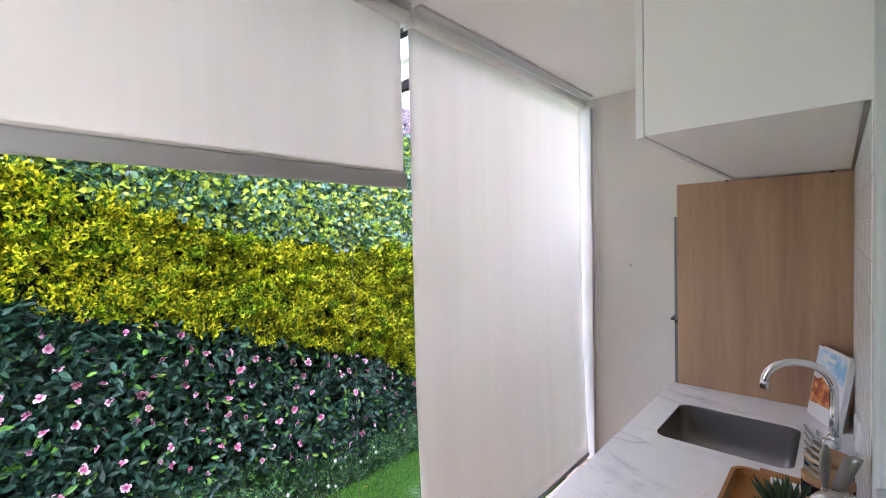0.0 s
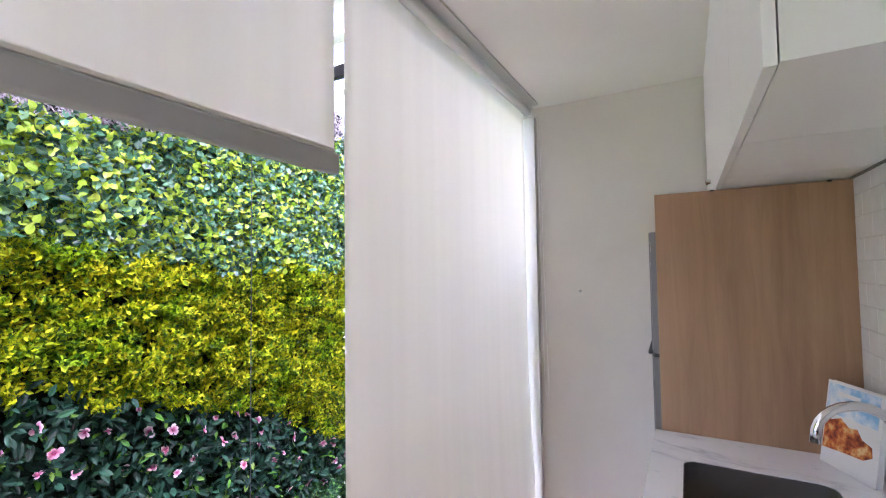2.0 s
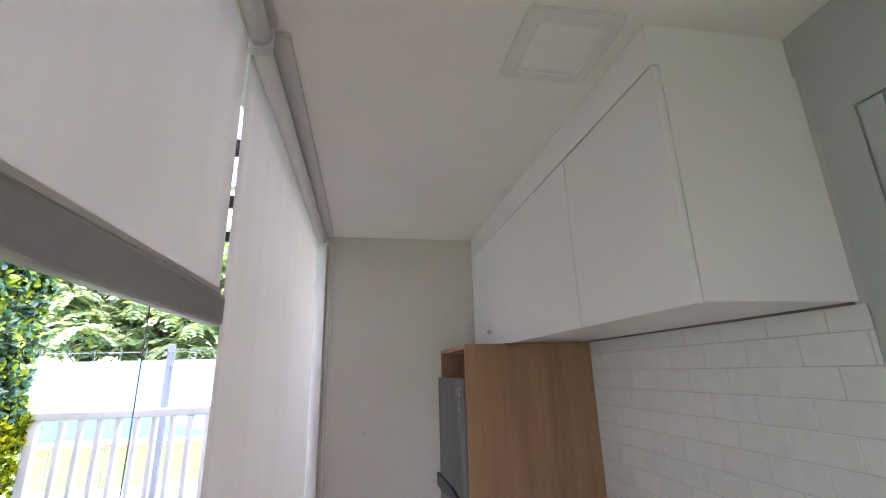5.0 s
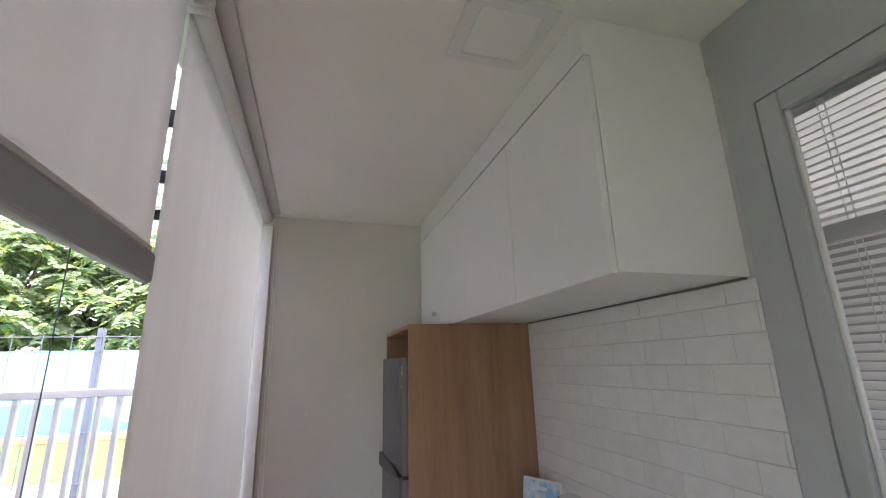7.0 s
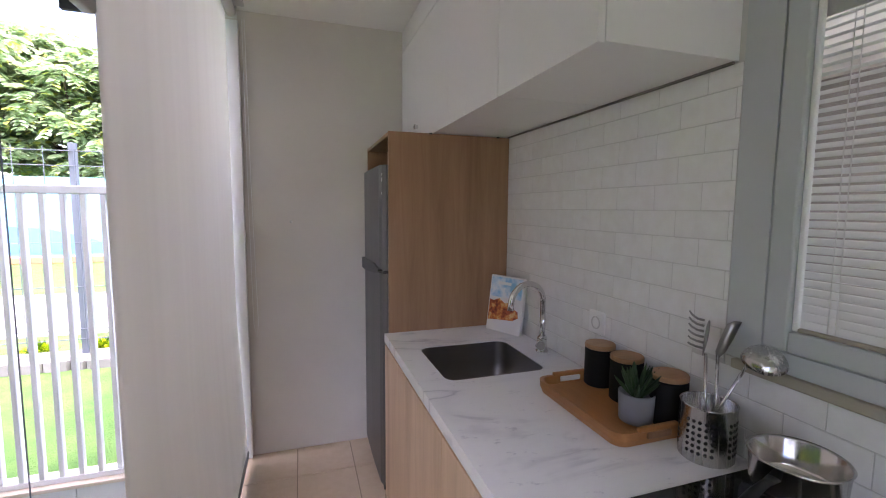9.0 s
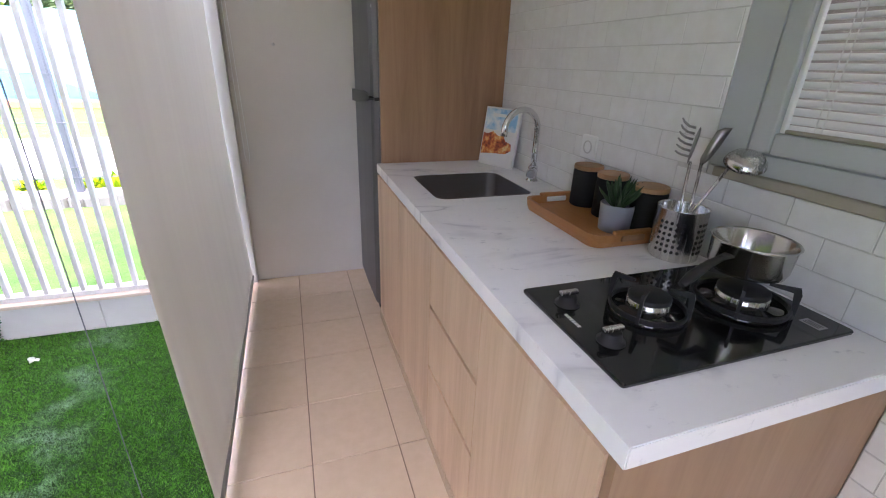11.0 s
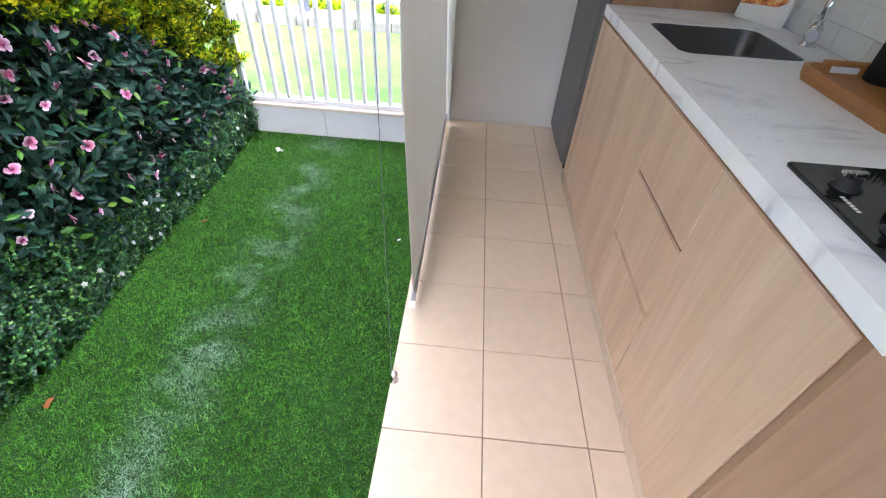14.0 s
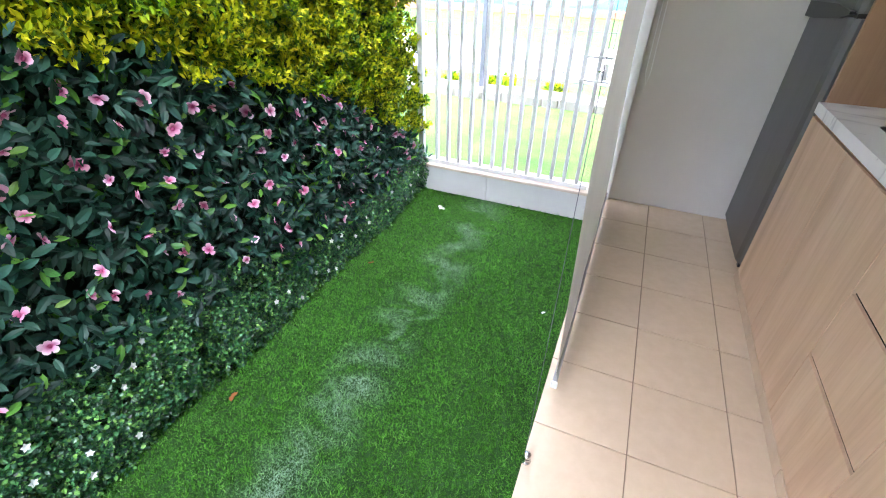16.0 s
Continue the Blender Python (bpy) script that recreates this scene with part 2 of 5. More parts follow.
YELLOWLEAF = leafy("yellow_green_leaf", ((0.0, (0.015, 0.06, 0.001)), (0.22, (0.08, 0.18, 0.001)), (0.55, (0.36, 0.44, 0.002)), (0.8, (0.7, 0.69, 0.005)), (1.0, (0.88, 0.82, 0.04))), 0.5, 0.2, 0.3, (0.42, 0.75, 0.3))
IVYLEAF = leafy("blue_green_leaf", ((0.0, (0.025, 0.09, 0.05)), (0.4, (0.09, 0.25, 0.14)), (0.58, (0.22, 0.42, 0.27)), (0.64, (0.36, 0.58, 0.05)), (1.0, (0.62, 0.78, 0.1))), 0.22, 0.9, 0.2)
MAUVELEAF = leafy("mauve_leaf", ((0.0, (0.22, 0.17, 0.21)), (0.5, (0.58, 0.49, 0.56)), (0.85, (0.76, 0.69, 0.74)), (1.0, (0.66, 0.38, 0.5))), 0.5, 0.4, 0.2)
BOXLEAF = leafy("small_bright_leaf", ((0.0, (0.008, 0.05, 0.022)), (0.4, (0.03, 0.14, 0.06)), (0.75, (0.07, 0.28, 0.08)), (1.0, (0.24, 0.54, 0.11))), 0.28, 0.6, 0.2)
TREELEAF = leafy("tree_leaf", ((0.0, (0.2, 0.3, 0.14)), (0.4, (0.32, 0.46, 0.22)), (0.72, (0.5, 0.62, 0.36)), (0.86, (0.64, 0.74, 0.5)), (0.9, (0.56, 0.62, 0.12)), (1.0, (0.66, 0.68, 0.16))), 0.4, 0.6, 0.5)
SUCCULENT = leafy("succulent_leaf", ((0.0, (0.02, 0.045, 0.02)), (1.0, (0.05, 0.10, 0.04))), 0.45, 0.4, 0.1)
# petals: deep pink throat, pale rim
PINK, nt, b = shade("pink_petal", (0.66, 0.4, 0.52), 0.6, 0, 0.3)
tc = nt.nodes.new("ShaderNodeTexCoord")
span = nt.nodes.new("ShaderNodeVectorMath")
span.operation = "LENGTH"
nt.links.new(tc.outputs["Object"], span.inputs[0])
info = nt.nodes.new("ShaderNodeObjectInfo")
c = ramp(nt, span.outputs["Value"], (0.005, (0.45, 0.07, 0.2)), (0.014, (0.6, 0.28, 0.42)), (0.027, (0.76, 0.6, 0.68)))
c = blend(nt, 1.0, c, ramp(nt, info.outputs["Random"], (0.0, (0.82, 0.5, 0.6)), (0.5, (0.95, 0.8, 0.86)), (1.0, (1, 1, 1))), "MULTIPLY")
nt.links.new(c, b.inputs["Base Color"])
PINKHEART = leafy("deep_pink_heart", ((0.0, (0.5, 0.07, 0.2)), (1.0, (0.6, 0.12, 0.26))), 0.6, 0.3, 0.1)
WHITEPETAL = leafy("white_petal", ((0.0, (0.65, 0.68, 0.66)), (1.0, (0.78, 0.8, 0.78))), 0.6, 0.3, 0.3)
DRYLEAF = leafy("dry_brown_leaf", ((0.0, (0.25, 0.08, 0.03)), (1.0, (0.35, 0.15, 0.05))), 0.7, 0.2, 0.1)
LAWN, nt, b = shade("lawn", (0.14, 0.24, 0.04), 0.9, 0, 0.2)
nt.links.new(ramp(nt, grain(nt, place(nt), 3.0, 8, 0.7), (0.3, (0.05, 0.13, 0.025)), (0.7, (0.13, 0.22, 0.055))), b.inputs["Base Color"])
relief(nt, b, grain(nt, place(nt), 60.0, 4), 1.0, 0.03)

# artificial turf with a worn, chalky stripe along its middle
TURF, nt, b = shade("artificial_turf", (0.03, 0.14, 0.02), 0.6, 0, 0.15)
geo = nt.nodes.new("ShaderNodeNewGeometry")
c = ramp(nt, geo.outputs["Random Per Island"], (0.0, (0.006, 0.03, 0.003)), (0.22, (0.025, 0.11, 0.01)), (0.55, (0.06, 0.235, 0.02)), (0.9, (0.1, 0.33, 0.034)), (1.0, (0.2, 0.46, 0.08)))
c = blend(nt, 1.0, c, ramp(nt, grain(nt, place(nt), 4.0, 5), (0.3, (0.72, 0.74, 0.7)), (0.7, (1, 1, 1))), "MULTIPLY")
sep = nt.nodes.new("ShaderNodeSeparateXYZ")
nt.links.new(geo.outputs["Position"], sep.inputs[0])


def calc(nt, op, a, b_):
    n = nt.nodes.new("ShaderNodeMath")
    n.operation = op
    for s_, v in zip(n.inputs, (a, b_)):
        if isinstance(v, (int, float)):
            s_.default_value = v
        else:
            nt.links.new(v, s_)
    return n.outputs[0]


off = calc(nt, "ABSOLUTE", calc(nt, "ADD", sep.outputs[0], 1.03), 0)
band = calc(nt, "SUBTRACT", 1.0, calc(nt, "MULTIPLY", off, 5.0))
spots = ramp(nt, grain(nt, place(nt, (3.4, 5.2, 0.0)), 1.0, 3, 0.55, 0.8), (0.38, (0.03, 0.03, 0.03)), (0.6, (1, 1, 1)))
crumbs = ramp(nt, grain(nt, place(nt, (1, 1, 0)), 26.0, 4, 0.7), (0.34, (0.5, 0.5, 0.5)), (0.62, (1, 1, 1)))
worn = calc(nt, "MULTIPLY", calc(nt, "MAXIMUM", band, 0.0), calc(nt, "MULTIPLY", spots, crumbs))
wear = ramp(nt, worn, (0.05, (0, 0, 0)), (0.75, (0.6, 0.6, 0.6)))
c = blend(nt, wear, c, (0.32, 0.47, 0.38))
nt.links.new(c, b.inputs["Base Color"])


# ---- mesh helpers ----
def part(name, bm, material, parent=None, label="", smooth=False):
    me = bpy.data.meshes.new(name)
    bm.to_mesh(me)
    bm.free()
    me.materials.append(material)
    if smooth:
        me.shade_smooth()
    ob = new(name, me)
    if parent:
        ob.parent = parent
        if parent.type == "EMPTY":
            ob.matrix_parent_inverse = parent.matrix_basis.inverted()
    if label:
        ob["label"] = label
    return ob


def thing(name, at, label, category, group=""):
    ob = new(name)
    ob.empty_display_size = 0.05
    ob.matrix_basis = Matrix.Translation(at)
    return tagged(ob, label, category, group)


def box(bm, a, b, bevel=0.0, seg=2):
    """Adds a box from corner a to corner b, with rounded edges."""
    vs = [bm.verts.new((x, y, z)) for x in (a[0], b[0]) for y in (a[1], b[1]) for z in (a[2], b[2])]
    fs = [bm.faces.new([vs[i] for i in q]) for q in ((0, 1, 3, 2), (4, 6, 7, 5), (0, 4, 5, 1), (2, 3, 7, 6), (0, 2, 6, 4), (1, 5, 7, 3))]
    if bevel:
        es = list({e for f in fs for e in f.edges})
        bmesh.ops.bevel(bm, geom=es, offset=bevel, segments=seg, profile=0.5, affect="EDGES")
    return bm


def boxed(a, b, bevel=0.0, seg=2):
    return box(bmesh.new(), a, b, bevel, seg)


def lathe(bm, profile, at, seg=32):
    """Turns a profile of (radius, height) round a vertical axis at at."""
    rings = []
    for r, h in profile:
        if r < 1e-5:
            rings.append([bm.verts.new((at[0], at[1], at[2] + h))])
        else:
            rings.append([bm.verts.new((at[0] + r * math.cos(k * math.tau / seg), at[1] + r * math.sin(k * math.tau / seg), at[2] + h)) for k in range(seg)])
    for p, q in zip(rings, rings[1:]):
        for k in range(seg):
            j = (k + 1) % seg
            if len(p) == 1 and len(q) == 1:
                continue
            if len(p) == 1:
                bm.faces.new((p[0], q[j], q[k]))
            elif len(q) == 1:
                bm.faces.new((p[k], p[j], q[0]))
            else:
                bm.faces.new((p[k], p[j], q[j], q[k]))
    return bm


def tube(bm, pts, radius, seg=12):
    """Sweeps a round section along pts; radius is one number or one for each point."""
    pts = [Vector(p) for p in pts]
    rad = radius if isinstance(radius, (list, tuple)) else [radius] * len(pts)
    rings, side = [], None
    for i, p in enumerate(pts):
        d = (pts[min(i + 1, len(pts) - 1)] - pts[max(i - 1, 0)]).normalized()
        if side is None:
            side = d.cross(Vector((0.31, 0.77, 0.55))).normalized()
        side = (side - d * side.dot(d)).normalized()
        up = d.cross(side)
        rings.append([bm.verts.new(p + (side * math.cos(k * math.tau / seg) + up * math.sin(k * math.tau / seg)) * rad[i]) for k in range(seg)])
    for p, q in zip(rings, rings[1:]):
        for k in range(seg):
            bm.faces.new((p[k], p[(k + 1) % seg], q[(k + 1) % seg], q[k]))
    bm.faces.new(rings[0][::-1])
    bm.faces.new(rings[-1])
    return bm


def rounded(x0, y0, x1, y1, r, n=6):
    """Outline of a rectangle with round corners."""
    out = []
    for cx, cy, a0 in ((x1 - r, y1 - r, 0), (x0 + r, y1 - r, 90), (x0 + r, y0 + r, 180), (x1 - r, y0 + r, 270)):
        for k in range(n + 1):
            a = radians(a0 + 90 * k / n)
            out.append((cx + r * math.cos(a), cy + r * math.sin(a)))
    return out


def loft(bm, loops, close_first=False, close_last=True):
    """Joins outlines of the same count of points, each a list of 3D points."""
    rings = [[bm.verts.new(p) for p in loop] for loop in loops]
    for p, q in zip(rings, rings[1:]):
        for k in range(len(p)):
            j = (k + 1) % len(p)
            bm.faces.new((p[k], p[j], q[j], q[k]))
    if close_first:
        bm.faces.new(rings[0][::-1])
    if close_last:
        bm.faces.new(rings[-1])
    return bm


def structure(name, bm, material, label=""):
    return tagged(part(name, bm, material), label, "", "", "structure")


def piece(name, mesh, at, parent, turn=(0, 0, 0)):
    ob = new(name, mesh)
    ob.location, ob.rotation_euler = at, turn
    ob.parent = parent
    return ob


def slab(name, sx, sy, sz, material, bevel=0.002):
    me = bpy.data.meshes.new(name)
    bm = boxed((-sx / 2, -sy / 2, -sz / 2), (sx / 2, sy / 2, sz / 2), bevel, 1)
    bm.to_mesh(me)
    bm.free()
    me.materials.append(material)
    return me

# ---- floors and ground ----
EDGE, WALLX, NORTH, TOP = -0.31, 1.09, 2.225, 2.588
SOUTH = -2.6
ground = structure("ground", boxed((-300, -300, -0.6), (300, 300, -0.14)), LAWN, "green lawn that reaches the horizon")
floor = structure("floor", boxed((EDGE + 0.002, SOUTH, -0.14), (WALLX + 0.1, NORTH + 0.1, -0.006)), FLOORGROUT, "beige ceramic terrace floor with brown joints")
wall_east_lower = boxed((WALLX, -0.337, 0.0), (1.2, 0.29, 1.13))
box(wall_east_lower, (WALLX, 0.29, 0.0), (1.2, NORTH, TOP))
wall_east = structure("wall_east", wall_east_lower, GROUT, "kitchen wall of white glazed running-bond tiles")
bm = bmesh.new()
WY0, WY1, WZ0, WZ1 = -0.29, 0.2, 1.18, 2.31
box(bm, (1.0865, WY1, 1.134), (1.2, 0.289, TOP))
box(bm, (1.0865, -0.36, 1.134), (1.2, WY0, TOP))
box(bm, (1.0865, WY0, 1.134), (1.2, WY1, WZ0))
box(bm, (1.0865, WY0, WZ1), (1.2, WY1, TOP))
structure("wall_window", bm, GREYPAINT, "grey painted wall round the window")
bm = boxed((WALLX, SOUTH, 0), (1.2, -1.4, TOP))
box(bm, (WALLX, -1.4, 2.1), (1.2, -0.361, TOP))
structure("wall_door", bm, PLASTER, "plain plastered wall beside the doorway")
structure("wall_north", boxed((-0.40, NORTH, -0.14), (1.2, 2.36, TOP + 0.1)), PLASTER, "warm white plastered end wall")
structure("ceiling", boxed((-0.42, SOUTH, TOP), (4.3, 2.36, 2.78)), CEIL, "plain white ceiling")
structure("wall_south", boxed((EDGE, SOUTH - 0.1, -0.14), (1.2, SOUTH, TOP)), PLASTER, "plain plastered wall")
structure("ledge", boxed((1.072, -0.345, 1.108), (1.2, 0.262, 1.133), 0.004), LEDGE, "narrow taupe ledge under the window")

# doorway into the room
bm = bmesh.new()
box(bm, (1.074, -0.385, 0.0), (1.2, -0.338, 2.1), 0.006)
box(bm, (1.092, -0.402, 0.0), (1.16, -0.386, 2.1), 0.005)
structure("door_1", bm, WHITEPL, "white moulded door frame")
structure("threshold", boxed((1.165, -1.4, -0.1), (1.2, -0.403, 0.004), 0.002), LEDGE)
bm = boxed((1.2, SOUTH, -0.1), (4.2, NORTH, -0.004))
room_floor = structure("room_floor", bm, FLOORGROUT, "cream tiled floor of the inner room")
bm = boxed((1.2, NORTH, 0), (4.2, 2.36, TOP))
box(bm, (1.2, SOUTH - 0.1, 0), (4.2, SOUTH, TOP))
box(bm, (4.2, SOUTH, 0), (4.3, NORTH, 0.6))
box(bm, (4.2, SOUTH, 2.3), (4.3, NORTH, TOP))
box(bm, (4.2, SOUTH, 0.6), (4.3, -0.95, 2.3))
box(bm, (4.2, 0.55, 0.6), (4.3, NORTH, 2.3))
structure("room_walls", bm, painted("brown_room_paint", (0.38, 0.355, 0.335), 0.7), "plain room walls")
# added fill lamp at an unseen opening, brightens the room and the slats
room_fill = new("window_daylight", bpy.data.lights.new("window_daylight", "AREA"))
room_fill.data.shape, room_fill.data.size, room_fill.data.size_y, room_fill.data.energy = "RECTANGLE", 1.4, 1.6, 4.2
room_fill.data.color = (0.82, 0.95, 1.0)
room_fill.matrix_basis = look((4.18, -0.2, 1.45), (1.2, -0.1, 1.4))

# garden: low wall and kerbs
structure("boundary_wall", boxed((-12, -7.2, -0.14), (12, -7.0, 2.2), 0.01), PLASTER, "plain boundary wall")
structure("hedge_wall", boxed((-1.98, -3.2, -0.14), (-1.84, 2.12, 2.95)), LOWWALL, "rendered wall that carries the green panels")
bm = boxed((-1.84, 2.06, -0.14), (-1.08, 2.2, 0.06))
box(bm, (-1.076, 2.062, -0.14), (-0.33, 2.2245, 0.06))
structure("low_wall", bm, LOWWALL, "low pale grey garden wall")
structure("low_wall_coping", boxed((-1.84, 2.05, 0.0604), (-0.34, 2.2235, 0.082), 0.004), COPING, "worn cream coping")

# ---- overhead canopy of the garden ----
canopy = thing("garden_canopy", (-1.1, 1.0, 2.95), "flat garden canopy with black beams and milky sheets", "canopy")
for y, west in ((-0.4, -1.9), (0.3, -1.9), (1.02, -1.9), (1.70, -1.9), (2.48, -1.45), (3.30, -1.5)):
    part("beam", boxed((west, y - 0.023, 2.86), (-0.43, y + 0.023, 2.94), 0.003), BLACKBEAM, canopy, "black steel beam")
for k in range(13):
    y = -0.5 + 0.3 * k
    part("batten", boxed((-1.9, y + 0.1, 2.945), (-0.43, y + 0.18, 2.965)), WHITEPL, canopy, "pale batten")
part("sheet", boxed((-1.9, 0.302, 2.97), (-0.43, 3.4, 2.976)), SHEET, canopy, "milky sheet")
# unseen near half of the canopy, made denser to shade the hedge
part("sheet", boxed((-1.9, -2.6, 2.97), (-0.43, 0.298, 2.976)), SHEETSHADING, canopy, "dull milky sheet")

# ---- roller blinds ----
RX = -0.275


def roller_blind(y0, y1, low, x, label, kick=0.0):
    """kick: how far the foot of the cloth is drawn in towards the floor."""
    th = thing("roller_blind", (x, (y0 + y1) / 2, TOP), label, "blind", "roller blinds along the terrace edge")
    bm = bmesh.new()
    rows, cols = 24, 40
    grid = [[bm.verts.new((x + kick * max(0, i / rows - 0.66) / 0.34 + 0.0025 * math.sin(9 * (y0 + (y1 - y0) * j / cols)) * (i / rows), y0 + (y1 - y0) * j / cols, 2.535 + (low - 2.535) * i / rows)) for j in range(cols + 1)] for i in range(rows + 1)]
    for i in range(rows):
        for j in range(cols):
            bm.faces.new((grid[i][j], grid[i][j + 1], grid[i + 1][j + 1], grid[i + 1][j]))
    bmesh.ops.solidify(bm, geom=bm.faces[:], thickness=0.0012)
    part("cloth", bm, CLOTH, th, "cream woven cloth", True)
    part("tube", tube(bmesh.new(), [(x + 0.024, y0 - 0.01, 2.543), (x + 0.024, y1 + 0.01, 2.543)], 0.026, 24), WHITEPL, th, "white aluminium tube", True)
    part("headrail", boxed((x + kick, y0 - 0.01, 2.574), (x + kick + 0.06, y1 + 0.01, 2.588), 0.002), RAILGREY, th, "grey aluminium rail")
    for y in (y0 - 0.014, y1 + 0.010):
        bm = boxed((x - 0.012, y, 2.51), (x + 0.055, y + 0.004, 2.586), 0.0015)
        part("bracket", bm, WHITEPL, th, "white bracket")
    return th


far_blind = roller_blind(0.482, 2.128, 0.080, RX - 0.033, "cream roller blind lowered to the tiled floor", 0.033)
bm = boxed((RX - 0.009, 0.45, 0.061), (RX + 0.009, 2.128, 0.082), 0.005)
bar = part("bottom_bar", bm, ALU, far_blind, "slim aluminium bottom bar")
part("end_cap", boxed((RX - 0.013, 0.440, 0.052), (RX + 0.012, 0.4505, 0.086), 0.005), WHITEPL, bar, "white end cap")
bm = bmesh.new()
tube(bm, [(-0.235, 2.19, 2.53), (-0.232, 2.19, 1.6), (-0.225, 2.19, 0.82), (-0.21, 2.19, 0.74), (-0.2, 2.19, 0.82), (-0.215, 2.19, 1.6), (-0.222, 2.19, 2.53)], 0.0022, 6)
part("bead_cord", bm, WHITEPL, far_blind, "white bead cord", True)
structure("blind_channel", boxed((RX - 0.055, 2.185, 0.0), (RX + 0.020, 2.2235, 2.52), 0.003), WHITEPL, "white side channel of the blind")

near_blind = roller_blind(-2.3, 0.432, 1.90, -0.30, "cream roller blind half lowered over the terrace edge")
part("bottom_bar", boxed((-0.316, -2.3, 1.842), (-0.290, 0.445, 1.905), 0.009, 3), ALU, near_blind, "grey rounded bottom bar")
part("hem", boxed((-0.3025, -2.3, 1.906), (-0.2965, 0.432, 1.916), 0.001), CLOTH, near_blind, "pale hem")
part("guide_wire", tube(bmesh.new(), [(-0.305, 0.166, 0.02), (-0.305, 0.166, 2.57)], 0.0009, 6), POSTGREY, near_blind, "thin steel guide wire")
bm = lathe(bmesh.new(), [(0, 0), (0.016, 0), (0.016, 0.004), (0.0115, 0.006), (0.0115, 0.024), (0.0135, 0.025), (0.0135, 0.036), (0.009, 0.040), (0, 0.040)], (-0.298, 0.166, 0.0), 20)
anchor = part("wire_anchor", bm, CHROME, None, "", True)
tagged(anchor, "small chrome wire anchor screwed to the floor edge", "floor anchor")

# ---- ceiling lamp ----
lamp = thing("ceiling_lamp", (0.49, 0.42, TOP), "square white flush ceiling lamp, switched off", "lamp")
bm = bmesh.new()
loops = []
for d, z in ((0.128, TOP - 0.0005), (0.128, TOP - 0.014), (0.122, TOP - 0.018), (0.092, TOP - 0.018), (0.088, TOP - 0.014)):
    loops.append([(0.49 + px, 0.42 + py, z) for px, py in rounded(-d, -d, d, d, 0.012, 3)])
loft(bm, loops, False, False)
part("frame", bm, painted("pale_lamp_frame", (0.7, 0.7, 0.69), 0.5, 0.02, 0.05), lamp, "pale grey frame")
part("diffuser", loft(bmesh.new(), [[(0.49 + px, 0.42 + py, z) for px, py in rounded(-0.0878, -0.0878, 0.0878, 0.0878, 0.01, 3)] for z in (TOP - 0.004, TOP - 0.013)]), WHITEPL, lamp, "milky white diffuser")

# ---- upper cabinets ----
UX, UZ, UT = 0.672, 1.868, 2.465
YS = (0.306, 0.815, 1.33, 1.78, 2.218)
for y0, y1 in zip(YS, YS[1:]):
    th = thing("wall_cabinet", ((UX + WALLX) / 2, (y0 + y1) / 2, UZ), "white laminate wall cabinet hung below the ceiling", "cabinet", "row of white wall cabinets")
    bm = boxed((UX + 0.021, y0 + 0.001, UZ + 0.004), (1.0895, y1 - 0.001, UT - 0.0005))
    part("body", bm, CABWHITE, th)
    dr = part("door", boxed((UX, y0 + (0.0015 if y0 < 1 else 0.0004), UZ), (UX + 0.0185, y1 - (0.0015 if y1 < 1 else 0.0004), UT - 0.0075), 0.0012 if y1 < 1 else 0.0006), CABWHITE, th, "flat white door")
    if y1 > 2:
        bm = tube(bmesh.new(), [(UX, 1.84, 1.948), (UX - 0.012, 1.84, 1.948), (UX - 0.0121, 1.84, 1.948), (UX - 0.020, 1.84, 1.948)], [0.010, 0.010, 0.0145, 0.0145], 16)
        kb = part("lock", bm, CHROME, dr, "small chrome cam lock")
        part("key_slot", boxed((UX - 0.0215, 1.838, 1.942), (UX - 0.0203, 1.842, 1.954)), BLACKPL, kb, "dark key slot")
structure("cabinet_filler", boxed((UX + 0.002, 0.312, UT + 0.0004), (1.0895, 2.222, TOP - 0.0005)), CABWHITE, "white filler panel up to the ceiling")

# shadow line between cabinets and tiles, laid in as a dark strip
structure("shadow_gap", boxed((1.075, 0.312, 1.8655), (1.0835, 1.549, 1.8715)), painted("dark_gap_strip", (0.2, 0.18, 0.165), 0.8), "dark strip behind the wall cabinets")

# strip added to darken the door-top gap, where only shade lies
structure("top_shadow_gap", boxed((UX + 0.0125, 0.315, UT - 0.012), (UX + 0.0205, 2.216, UT - 0.0004)), GAPSHADE, "dark gap above the cabinet doors")

# ---- lower cabinets ----
CX, CZ = 0.43, 0.846
LY = (-0.235, 0.235, 0.645, 1.10, 1.549)


def base_cabinet(y0, y1, drawers):
    th = thing("base_cabinet", ((CX + WALLX) / 2, (y0 + y1) / 2, 0.06), "pale oak laminate base cabinet under the marble worktop" if not drawers else "pale oak laminate drawer cabinet with finger slots", "cabinet", "row of oak base cabinets")
    part("body", boxed((CX + 0.021, y0 + 0.0005, 0.062), (1.085, y1 - 0.0005, 0.835 if y0 < 0.6 else 0.66)), OAKPALE, th)
    if drawers:
        for z0, z1 in ((0.058, 0.338), (0.354, 0.588), (0.602, 0.832)):
            part("drawer_front", boxed((CX, y0 + 0.0014, z0), (CX + 0.018, y1 - 0.0014, z1), 0.0012), OAKPALE, th, "flat oak drawer front")
        # dark strips paint the shade inside the finger slots
        for z in (0.346, 0.595):
            part("finger_slot", boxed((CX + 0.009, y0 + 0.002, z - 0.0066), (CX + 0.0185, y1 - 0.002, z + 0.0066)), GAPSHADE, th, "dark finger slot")
    else:
        part("door", boxed((CX, y0 + 0.0014, 0.058), (CX + 0.018, y1 - 0.0014, 0.832), 0.0012), OAKPALE, th, "flat oak door")
    return th


